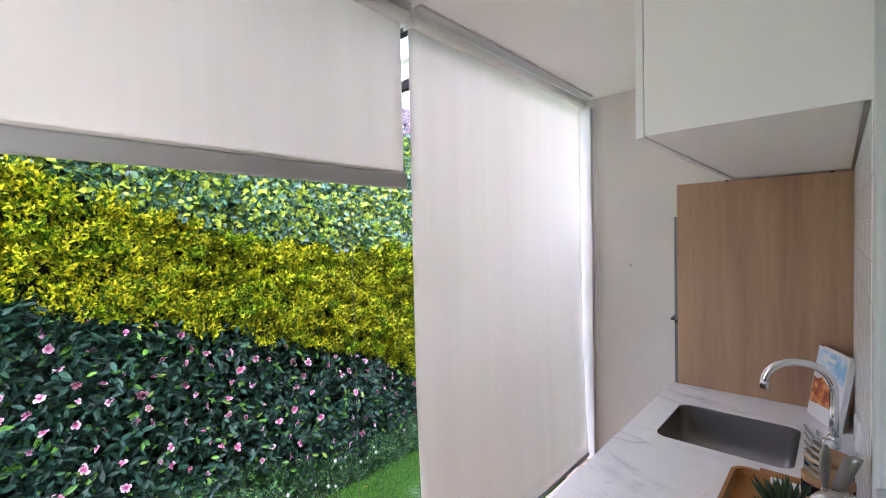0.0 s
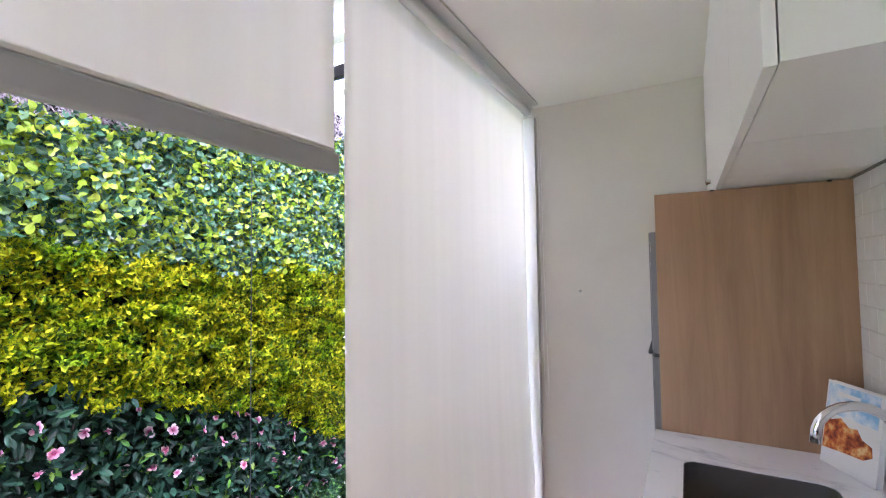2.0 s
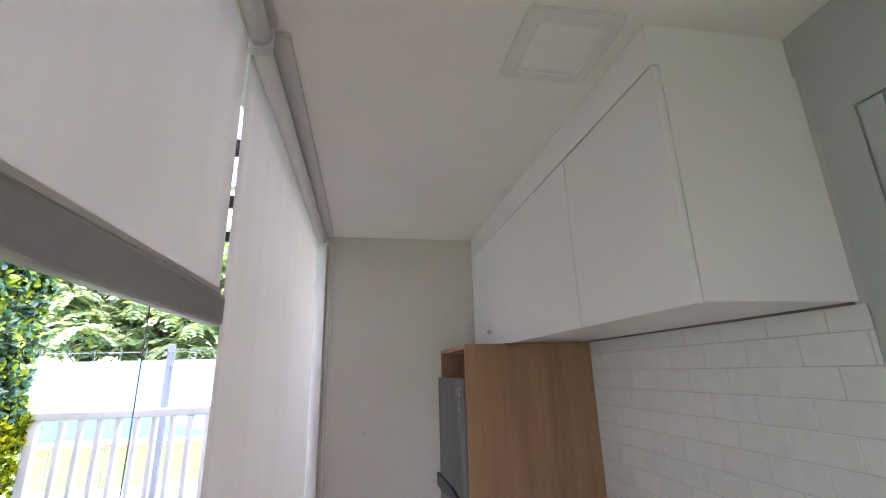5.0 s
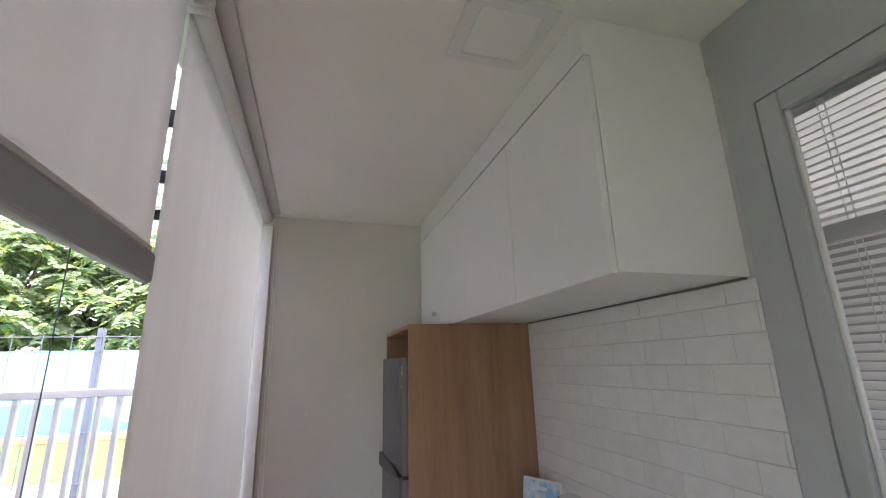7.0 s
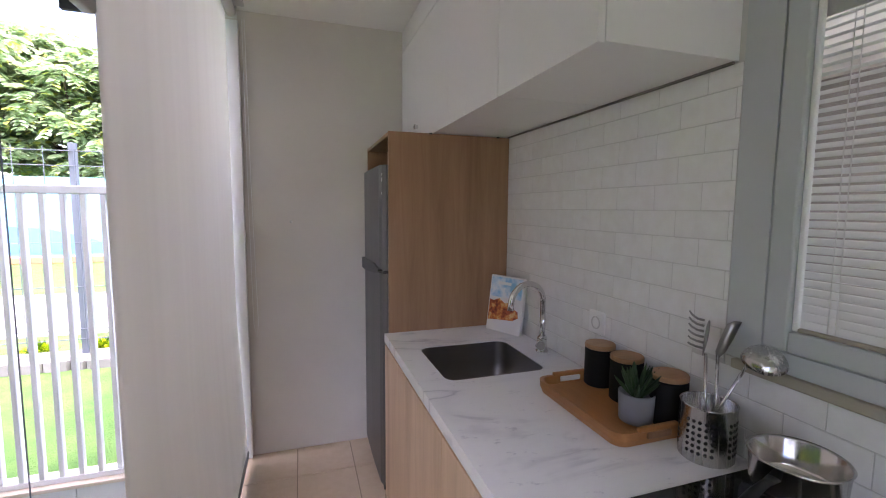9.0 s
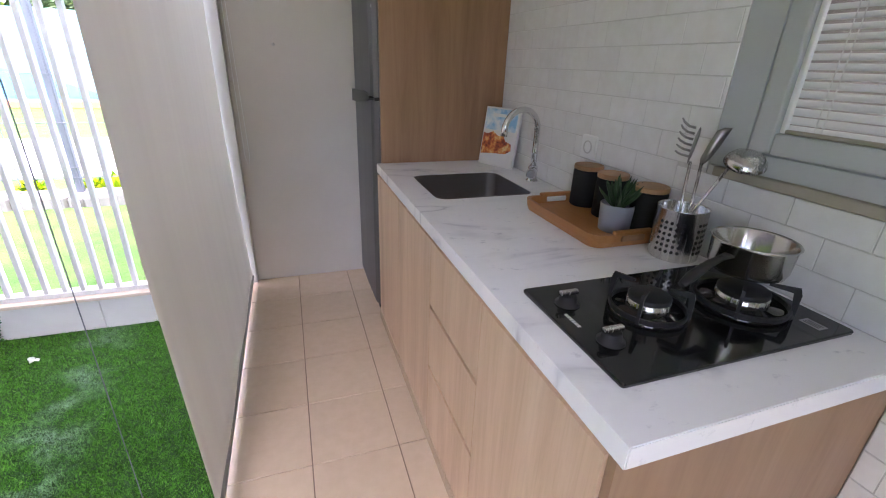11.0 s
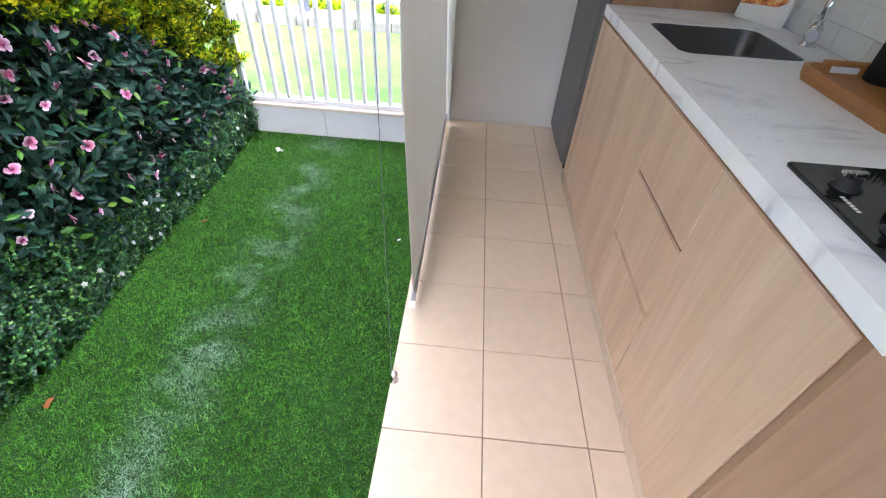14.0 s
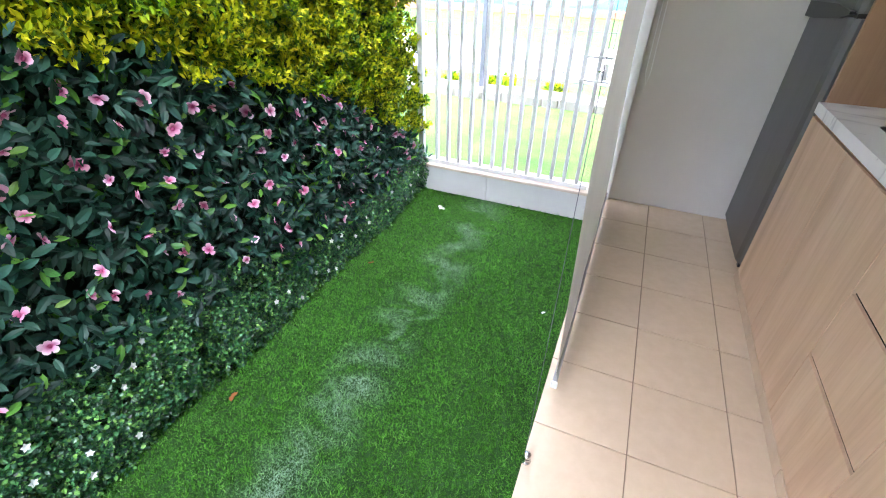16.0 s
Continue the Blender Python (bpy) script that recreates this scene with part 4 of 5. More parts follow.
# claw-shaped pasta server
bm = lathe(bmesh.new(), [(0, -1), (0.35, -0.85), (0.75, -0.45), (1, 0.1), (0.9, 0.6), (0.5, 0.92), (0, 1)], (0, 0, 0), 16)
bmesh.ops.transform(bm, matrix=Matrix.Translation((1.022, 0.292, 1.178)) @ pose(0, 0, 0, 6, -4, 40) @ Matrix.Diagonal((0.011, 0.005, 0.05, 1)), verts=bm.verts[:])
server = utensil("pasta_server", "stainless steel pasta server standing in the holder", (1.0, 0.258, Z + 0.012), (1.02, 0.288, 1.14), bm)
for k in range(6):
    o = Vector((1.017, 0.295, 1.152 + 0.0145 * k))
    bm = tube(bmesh.new(), [o, o + Vector((-0.012, 0.010, 0.003)), o + Vector((-0.022, 0.018, 0.0075 + 0.001 * k)), o + Vector((-0.027, 0.022, 0.012 + 0.002 * k))], [0.0034, 0.0032, 0.0028, 0.002], 8)
    part("prong", bm, DARKSTEEL, server, "", True)
# narrow turner leaning the other way
turner = thing("turner", (1.012, 0.24, Z + 0.012), "narrow dark steel turner standing in the holder", "utensil", "utensils in the holder")
part("shaft", tube(bmesh.new(), [(1.012, 0.24, Z + 0.012), (1.036, 0.268, 1.14)], 0.004, 10), INOX, turner, "", True)
bm = bmesh.new()
up, side, thick = Vector((0.020, -0.022, 0.095)), Vector((0.76, -0.65, -0.05)), Vector((0.65, 0.76, 0.0)) * 0.0011
loops = []
for f_, w0, w1 in ((0.0, -0.004, 0.004), (0.15, -0.010, 0.011), (0.5, -0.012, 0.015), (0.9, -0.011, 0.017), (1.0, 0.002, 0.0175)):
    c_ = Vector((1.036, 0.268, 1.136)) + up * f_ + thick * 6 * f_ * f_
    loops.append([c_ + side * w0 - thick, c_ + side * w1 - thick, c_ + side * w1 + thick, c_ + side * w0 + thick])
loft(bm, loops, True, True)
bmesh.ops.recalc_face_normals(bm, faces=bm.faces[:])
part("blade", bm, DARKSTEEL, turner, "dark steel blade", True)

# ---- hob ----
hob = thing("gas_hob", (0.775, 0.009, Z), "black glass two-burner gas hob set in the worktop", "hob")
HX0, HX1, HY0, HY1 = 0.496, 1.055, -0.156, 0.174
part("glass_plate", loft(bmesh.new(), [[(x, y, z) for x, y in rounded(HX0 + i, HY0 + i, HX1 - i, HY1 - i, 0.006, 3)] for i, z in ((0.001, Z + 0.0005), (0.0, Z + 0.006), (0.002, Z + 0.009))], True, True), BLACKGLASS, hob, "polished black glass")
for bx_, by_, r in ((0.702, 0.022, 0.05), (0.925, -0.008, 0.06)):
    z0 = Z + 0.009
    bn = part("burner", lathe(bmesh.new(), [(r * 1.5, 0), (r * 1.5, 0.004), (r * 1.3, 0.010), (r * 0.95, 0.012), (r * 0.9, 0.018)], (bx_, by_, z0), 36), BLACKGLASS, hob, "black drip bowl", True)
    part("burner_ring", lathe(bmesh.new(), [(r * 0.86, 0.012), (r * 0.86, 0.026), (r * 0.78, 0.029), (0, 0.029)], (bx_, by_, z0), 36), INOX, bn, "bright steel flame ring", True)
    part("burner_cap", lathe(bmesh.new(), [(r * 0.84, 0.0292), (r * 0.84, 0.036), (r * 0.78, 0.039), (0, 0.040)], (bx_, by_, z0), 36), IRON, bn, "black burner cap", True)
    gr = part("pan_support", lathe(bmesh.new(), [(r * 1.42, 0.006), (r * 1.52, 0.006), (r * 1.52, 0.016), (r * 1.42, 0.016), (r * 1.42, 0.006)], (bx_, by_, z0), 36), IRON, hob, "cast iron ring")
    for k in range(4):
        a = math.tau * k / 4 + 0.6
        d, s = Vector((math.cos(a), math.sin(a), 0)), Vector((-math.sin(a), math.cos(a), 0))
        c0 = Vector((bx_, by_, z0))
        bm = bmesh.new()
        sec = [(1.6, 0.004), (1.6, 0.052), (1.52, 0.066), (0.66, 0.062), (0.66, 0.057), (1.36, 0.054), (1.46, 0.016)]
        loft(bm, [[c0 + d * (r * q) + Vector((0, 0, h)) + s * w for q, h in sec] for w in (-0.003, 0.003)], True, True)
        bmesh.ops.recalc_face_normals(bm, faces=bm.faces[:])
        part("finger", bm, IRON, gr, "cast iron finger")
for y in (0.09, -0.05):
    kn = part("knob", lathe(bmesh.new(), [(0.026, 0), (0.026, 0.003), (0.019, 0.005), (0.018, 0.02), (0.015, 0.022), (0, 0.022)], (0.556, y, Z + 0.009), 28), BLACKPL, hob, "black knob", True)
    part("grip", boxed((0.534, y - 0.006, Z + 0.0312), (0.578, y + 0.006, Z + 0.041), 0.003), INOX, kn, "steel grip bar")
for k in range(6):
    part("lettering_bar", boxed((0.524, 0.005 + k * 0.0085, Z + 0.0092), (0.532, 0.011 + k * 0.0085, Z + 0.0094)), WHITEPL, hob, "pale bar of lettering")
lab = part("label_plate", boxed((0.982, -0.135, Z + 0.0092), (1.008, -0.095, Z + 0.0096)), ALU, hob, "small silver label")
for k in range(3):
    part("lettering_bar", boxed((0.987 + k * 0.006, -0.13, Z + 0.0097), (0.990 + k * 0.006, -0.1, Z + 0.0098)), BLACKPL, lab)

# saucepan on the rear burner
sx, sy, sz = 0.943, 0.014, Z + 0.0755
pan = thing("saucepan", (sx, sy, sz), "small polished steel saucepan on the rear burner", "saucepan")
part("pan_body", lathe(bmesh.new(), [(0, 0), (0.062, 0), (0.071, 0.004), (0.076, 0.016), (0.079, 0.066), (0.083, 0.071), (0.081, 0.073), (0.077, 0.069), (0.074, 0.018), (0.066, 0.006), (0, 0.005)], (sx, sy, sz), 48), POLISHED, pan, "", True)
h0 = Vector((sx - 0.077, sy - 0.01, sz + 0.048))
h1 = Vector((sx - 0.212, sy - 0.032, sz + 0.008))
hd = (h1 - h0).normalized()
hs = Vector((-hd.y, hd.x, 0)).normalized()
bm = bmesh.new()
secs = []
for q, w, t_ in ((0.0, 0.012, 0.004), (0.2, 0.008, 0.005), (0.45, 0.010, 0.006), (0.8, 0.013, 0.007), (1.0, 0.009, 0.005)):
    c0 = h0.lerp(h1, q) + Vector((0, 0, 0.012 * math.sin(q * 3)))
    secs.append([c0 + hs * w * math.cos(a) + Vector((0, 0, 1)) * t_ * math.sin(a) for a in [math.tau * j / 12 for j in range(12)]])
loft(bm, secs, True, True)
bmesh.ops.recalc_face_normals(bm, faces=bm.faces[:])
part("handle", bm, BLACKPL, pan, "black handle with steel collar", True)

# ---- hedge of green wall panels ----
hedge = thing("hedge", (-1.7, 0.5, -0.12), "artificial hedge wall in bands of dark, yellow, green and mauve foliage", "hedge")
part("backing", boxed((-1.838, -2.2, -0.135), (-1.795, 2.11, 2.78)), LEAFSHADE, hedge, "dark backing panel")
HA, HB = -1.35, 2.135


def low_edge(y):
    return 1.165 - 0.35 * y - 0.3 * np.clip(y - 1.35, 0, 1)


def mid_edge(y):
    d = np.clip(1.0 - y, 0, 3)
    return 1.56 + 0.15 * d + 0.07 * d * d


def top_edge(y):
    return np.maximum(2.07 + 0.235 * y, 2.24)


def bulge(y, z):
    return np.array([0.05 * noise.noise(Vector((b_ * 2.4, c_ * 2.4, 3.0))) + 0.025 * noise.noise(Vector((b_ * 8, c_ * 8, 9.0))) for b_, c_ in zip(y, z)])


def front(y, z):
    """Face of the foliage: it stands further out towards its foot."""
    return -1.665 + 0.13 * np.clip((0.75 - z) / 0.75, 0, 1) + bulge(y, z)


def ragged(y, z, amount):
    return amount * np.array([noise.noise(Vector((b_ * 6, c_ * 6, 1.5))) + 0.6 * noise.noise(Vector((b_ * 19, c_ * 19, 4.5))) for b_, c_ in zip(y, z)])


def scatter(count, lo, hi, zmin=-0.12, zmax=2.78):
    y = rng.uniform(HA, HB, count)
    z = rng.uniform(zmin, zmax, count)
    r = ragged(y, z, 0.05)
    ok = (z + r > lo(y)) & (z + r < hi(y))
    return y[ok], z[ok]


def sprays(y, z, depth, per, length, spread, outward=0.55):
    """Sprigs: a few leaves round each twig end."""
    k = len(y)
    x = front(y, z) - rng.uniform(0, depth, k) ** 1.0
    tip = np.stack([x, y, z], 1)
    dirs = np.stack([np.full(k, outward), rng.normal(0, 0.5, k), rng.normal(0.25, 0.45, k)], 1)
    dirs /= np.linalg.norm(dirs, axis=1)[:, None]
    pos = np.repeat(tip, per, 0) + rng.normal(0, spread, (k * per, 3)) * np.array([0.6, 1, 1])
    ax = np.repeat(dirs, per, 0) + rng.normal(0, 0.75, (k * per, 3))
    ax[:, 0] = np.abs(ax[:, 0]) * 0.8
    nm = np.stack([np.full(k * per, 0.9), rng.normal(0, 0.45, k * per), np.full(k * per, 0.65) + rng.normal(0, 0.4, k * per)], 1)
    sz_ = length * rng.uniform(0.65, 1.25, k * per)
    return pos, ax, nm, sz_


never = lambda y: y * 0 + 99
# dark band
def foot_edge(q):
    return 0.155 + 0.035 * np.sin(4 * q) + 0.22 * np.clip(0.7 - q, 0, 1)


y, z = scatter(11500, lambda q: foot_edge(q) - 0.06, low_edge, 0.0, 1.7)
pos, ax, nm, sz_ = sprays(y, z, 0.125, 3, 0.058, 0.014)
leaf_part("dark_foliage", leaf_mesh("dark_foliage", "long", pos, ax, nm, sz_, DARKLEAF), hedge, "dark glossy pointed leaves")
# yellow band
def fans(count, each):
    """Flat fans of sprigs that lie one above another."""
    cy, cz = scatter(count, low_edge, mid_edge, 0.3, 2.1)
    reach = rng.uniform(-0.045, 0.05, len(cy))
    y = np.repeat(cy, each) + rng.normal(0, 0.030, len(cy) * each)
    z = np.repeat(cz, each) + rng.normal(0, 0.011, len(cy) * each)
    return y, z, np.repeat(reach, each)


y, z, reach = fans(1700, 10)
pos, ax, nm, sz_ = sprays(y, z, 0.03, 8, 0.029, 0.009)
pos[:, 0] += np.repeat(reach, 8)
ax[:, 2] += 0.25
y, z = scatter(11000, low_edge, mid_edge, 0.3, 2.1)
more = sprays(y, z, 0.115, 8, 0.029, 0.011)
pos, ax, nm, sz_ = [np.concatenate(q) for q in zip((pos, ax, nm, sz_), more)]
leaf_part("yellow_foliage", leaf_mesh("yellow_foliage", "small", pos, ax, nm, sz_, YELLOWLEAF), hedge, "small yellow-green leaves")
# green band
y, z = scatter(17000, mid_edge, top_edge, 1.4, 2.78)
pos, ax, nm, sz_ = sprays(y, z, 0.055, 3, 0.041, 0.012)
leaf_part("green_foliage", leaf_mesh("green_foliage", "broad", pos, ax, nm, sz_, IVYLEAF), hedge, "blue-green and lime oval leaves")
# mauve band
y, z = scatter(13000, top_edge, never, 1.7, 2.78)
pos, ax, nm, sz_ = sprays(y, z, 0.05, 5, 0.022, 0.011)
leaf_part("mauve_foliage", leaf_mesh("mauve_foliage", "small", pos, ax, nm, sz_, MAUVELEAF), hedge, "small mauve leaves")
# foot of small bright leaves
y, z = scatter(24000, lambda q: q * 0 - 0.5, foot_edge, -0.12, 0.6)
pos, ax, nm, sz_ = sprays(y, z, 0.09, 6, 0.0155, 0.008)
leaf_part("foot_foliage", leaf_mesh("foot_foliage", "broad", pos, ax, nm, sz_, BOXLEAF), hedge, "tiny bright green leaves")

# single large leaves that stand out of the dark band
bm_leaf = leaf_mesh("leaf", "long", np.zeros((1, 3)), np.array([[0.0, 1.0, 0.0]]), np.array([[0.0, 0.0, 1.0]]), np.array([0.062]), DARKLEAF)
young = leaf_mesh("young_leaf", "long", np.zeros((1, 3)), np.array([[0.0, 1.0, 0.0]]), np.array([[0.0, 0.0, 1.0]]), np.array([0.052]),
                  leafy("young_leaf", ((0.0, (0.10, 0.26, 0.03)), (1.0, (0.2, 0.38, 0.06))), 0.4, 0.5, 0.2))
y = rng.uniform(-0.5, 1.6, 420)
z = rng.uniform(0.18, 1.2, 420)
ok = (z < low_edge(y) - 0.04) & (z > foot_edge(y))
y, z = y[ok][:290], z[ok][:290]
x = front(y, z)
for k in range(len(y)):
    ob = new("leaf", bm_leaf if k % 5 else young)
    ob.parent, ob.matrix_parent_inverse = hedge, hedge.matrix_basis.inverted()
    nrm = Vector((0.8, rng.normal(0, 0.4), 0.6 + rng.normal(0, 0.3))).normalized()
    q = nrm.to_track_quat("Z", "Y").to_matrix().to_4x4()
    ob.matrix_basis = Matrix.Translation((x[k] + 0.004, y[k], z[k])) @ q @ pose(0, 0, 0, 0, 0, rng.uniform(0, 360)) @ Matrix.Diagonal((1, 1, 1, 1)) @ Matrix.Scale(rng.uniform(0.8, 1.15), 4)


# pink flowers
def flower_mesh():
    k = 5
    ang = np.arange(k) * math.tau / k + rng.normal(0, 0.12, k)
    ax = np.stack([np.cos(ang), np.sin(ang), 0.45 + rng.normal(0, 0.3, k)], 1)
    return leaf_mesh("flower", "petal", np.zeros((k, 3)), ax, np.tile([0, 0, 1.0], (k, 1)) + rng.normal(0, 0.12, (k, 3)), 0.029 * rng.uniform(0.75, 1.1, k), PINK)


kinds = [flower_mesh() for _ in range(9)]
heart = bpy.data.meshes.new("heart")
bm = lathe(bmesh.new(), [(0, 0.0), (0.005, 0.002), (0.006, 0.006), (0.003, 0.010), (0, 0.011)], (0, 0, 0), 8)
bm.to_mesh(heart)
bm.free()
heart.materials.append(PINKHEART)
spots_ = []
while len(spots_) < 135:
    y_, z_ = rng.uniform(-1.0, 2.0), rng.uniform(0.16, 1.3)
    if foot_edge(y_) < z_ < low_edge(y_) and all((y_ - a) ** 2 + (z_ - b_) ** 2 > 0.075 ** 2 for a, b_ in spots_):
        spots_.append((y_, z_))
for y_, z_ in spots_:
    ob = new("flower", kinds[rng.integers(9)])
    ob.parent, ob.matrix_parent_inverse = hedge, hedge.matrix_basis.inverted()
    nrm = Vector((0.8, rng.normal(-0.1, 0.9), 0.35 + rng.normal(0, 0.7))).normalized()
    ob.matrix_basis = Matrix.Translation((float(front([y_], np.array([z_]))[0]) + rng.uniform(-0.012, 0.018), y_, z_)) @ nrm.to_track_quat("Z", "Y").to_matrix().to_4x4() @ pose(0, 0, 0, 0, 0, rng.uniform(0, 60)) @ Matrix.Scale(rng.uniform(0.62, 1.1), 4)
    hb = new("heart", heart)
    hb.parent = ob
white = leaf_mesh("small_flower", "broad", np.zeros((5, 3)), np.array([[math.cos(a), math.sin(a), 0.4] for a in [math.tau * k / 5 for k in range(5)]]), np.tile([0, 0, 1.0], (5, 1)), np.full(5, 0.014), WHITEPETAL)
for k in range(34):
    y_ = rng.uniform(-1.0, 2.0)
    z_ = rng.uniform(-0.06, foot_edge(y_) - 0.03)
    ob = new("small_flower", white)
    ob.parent, ob.matrix_parent_inverse = hedge, hedge.matrix_basis.inverted()
    nrm = Vector((1.0, rng.normal(0, 0.4), 0.5)).normalized()
    ob.matrix_basis = Matrix.Translation((float(front([y_], np.array([z_]))[0]) + 0.012, y_, z_)) @ nrm.to_track_quat("Z", "Y").to_matrix().to_4x4()

# ---- turf ----
turf_base = structure("turf", boxed((-1.735, -2.6, -0.139), (EDGE - 0.001, 2.059, -0.122)), painted("turf_backing", (0.012, 0.055, 0.008), 0.9, 0.3), "green artificial turf with a worn pale stripe")
n = 290000
gx, gy = rng.uniform(-1.66, EDGE - 0.006, n), rng.uniform(-1.3, 2.05, n)
gz = np.full(n, -0.122)
lean = rng.normal(0, 0.75, (n, 2)) + np.array([0.0, 0.12])
tuft = np.array([noise.noise(Vector((a_ * 42, b_ * 42, 0.7))) + 0.5 * noise.noise(Vector((a_ * 95, b_ * 95, 4.7))) for a_, b_ in zip(gx, gy)])
sweep = np.array([(noise.noise(Vector((a_ * 22, b_ * 22, 8.1))), noise.noise(Vector((a_ * 22, b_ * 22, 2.9)))) for a_, b_ in zip(gx, gy)])
lean += 0.8 * sweep
hgt = rng.uniform(0.006, 0.0115, n) * np.clip(1.0 + 0.8 * tuft, 0.4, 1.6)
wa = rng.uniform(0, math.tau, n)
wx, wy = 0.0016 * np.cos(wa), 0.0016 * np.sin(wa)
tip = np.stack([gx + lean[:, 0] * hgt, gy + lean[:, 1] * hgt, gz + hgt], 1)
co = np.stack([np.stack([gx - wx, gy - wy, gz], 1), np.stack([gx + wx, gy + wy, gz], 1), tip], 1).reshape(-1, 3)
me = bpy.data.meshes.new("turf_blades")
me.from_pydata(co.tolist(), [], np.arange(3 * n).reshape(-1, 3).tolist())
me.materials.append(TURF)
leaf_part("turf_blades", me, turf_base, "short green plastic blades")

# fallen bits on the turf
def fallen(x, y, kind, label, matl, size, count):
    ang = rng.uniform(0, math.tau, count)
    ax = np.stack([np.cos(ang), np.sin(ang), rng.uniform(0.05, 0.5, count)], 1)
    me = leaf_mesh(kind, "broad", np.tile([0, 0, 0.0], (count, 1)) + rng.normal(0, 0.006, (count, 3)) * [1, 1, 0], ax, np.tile([0, 0, 1.0], (count, 1)), np.full(count, size), matl)
    ob = new(kind, me)
    ob.location = (x, y, -0.104)
    tagged(ob, label, "flower" if "flower" in kind else "leaf")


fallen(-1.305, 1.794, "fallen_flower", "white artificial flower fallen on the turf", WHITEPETAL, 0.035, 7)
fallen(-1.42, 1.02, "fallen_leaf", "small dry brown leaf on the turf", DRYLEAF, 0.025, 2)
fallen(-1.44, 0.02, "fallen_leaf", "small dry brown leaf on the turf", DRYLEAF, 0.03, 2)
fallen(-0.42, 1.0, "fallen_petal_flower", "white petal fallen on the turf", WHITEPETAL, 0.02, 2)

# ---- white steel fence on the low wall ----
fence = thing("garden_fence", (-1.0, 2.11, 0.09), "white steel fence with upright bars and a lock box", "fence")
part("bottom_rail", boxed((-1.60, 2.09, 0.0825), (-0.402, 2.13, 0.112), 0.004), FENCEWHITE, fence)
part("top_rail", boxed((-1.60, 2.088, 1.562), (-0.402, 2.132, 1.602), 0.005), FENCEWHITE, fence)
part("end_post", boxed((-1.625, 2.09, 0.0825), (-1.585, 2.13, 1.606), 0.004), FENCEWHITE, fence)
for k in range(13):
    x = -1.483 + 0.084 * k
    part("bar", boxed((x - 0.0115, 2.092, 0.1125), (x + 0.0115, 2.128, 1.5615), 0.003), FENCEWHITE, fence, "flat white bar")
for z in (0.755, 0.885):
    part("lock_rail", boxed((-0.575, 2.083, z), (-0.403, 2.0915, z + 0.012), 0.002), FENCEWHITE, fence, "white lock rail")
lk = part("lock_body", boxed((-0.455, 2.06, 0.775), (-0.42, 2.0915, 0.865), 0.005), WHITEPL, fence, "white lock body")
part("lever", tube(bmesh.new(), [(-0.437, 2.066, 0.83), (-0.437, 2.045, 0.83), (-0.47, 2.04, 0.825)], 0.006, 10), CHROME, lk, "short steel lever", True)

# ---- beyond the fence ----
kerb = structure("stone_kerb", boxed((-14, 4.42, -0.14), (8, 4.72, 0.045)), STONE, "low kerb of grey field stones")
structure("lawn", boxed((-60, 2.4, -0.139), (60, 4.43, -0.05)), LAWN, "mown lawn beyond the fence")
structure("road", boxed((-60, 6.1, -0.139), (60, 9.2, -0.12)), ROAD, "pale concrete road")
structure("brick_edging", boxed((-60, 14.6, -0.139), (60, 14.95, 0.05), 0.02), ORANGE, "orange brick edging")
structure("far_wall", boxed((-60, 15.3, -0.139), (60, 15.5, 2.35)), TEAL, "long turquoise boundary wall")
bm = bmesh.new()
prof = [(-60, -0.1)] + [(-60 + k * 1.0, 0.55 + 0.45 * math.sin(k * 0.75) + 0.2 * math.sin(k * 0.31)) for k in range(121)] + [(60, -0.1)]
loft(bm, [[(x_, y_, max(z_, 0.08)) for x_, z_ in prof] for y_ in (15.285, 15.299)], True, True)
structure("painted_wave", bm, BLUE, "blue wave painted along the wall")

mesh_fence = thing("mesh_fence", (-2.05, 4.58, 0.05), "dark grey welded mesh fence on the stone kerb", "fence")
for x in (-9.5, -7.0, -4.5, -2.0, 0.5, 3.0):
    part("post", boxed((x - 0.028, 4.55, 0.05), (x + 0.028, 4.61, 2.1), 0.004), POSTGREY, mesh_fence, "dark grey square post")
for z in (2.02, 1.88, 1.15, 0.72, 0.30, 0.20):
    part("cross_wire", tube(bmesh.new(), [(-9.6, 4.54, z), (3.0, 4.54, z)], 0.005, 6), POSTGREY, mesh_fence)
x = -9.5
while x < 3.0:
    part("upright_wire", tube(bmesh.new(), [(x, 4.535, 0.12), (x, 4.535, 2.06)], 0.004, 5), POSTGREY, mesh_fence)
    x += 0.235


def shrub(x, y, z, r, label):
    th = thing("shrub", (x, y, z), label, "shrub", "low shrubs along the kerb")
    k = 260
    d = rng.normal(0, 1, (k, 3))
    d[:, 2] = np.abs(d[:, 2]) + 0.2
    d /= np.linalg.norm(d, axis=1)[:, None]
    pos = np.array([x, y, z]) + d * r * rng.uniform(0.2, 1.0, k)[:, None] * np.array([1.4, 0.8, 0.8])
    leaf_part("foliage", leaf_mesh("foliage", "small", pos, d + rng.normal(0, 0.5, (k, 3)), np.tile([0, 0, 1.0], (k, 1)), np.full(k, 0.07), YELLOWLEAF), th, "yellow-green leaves")


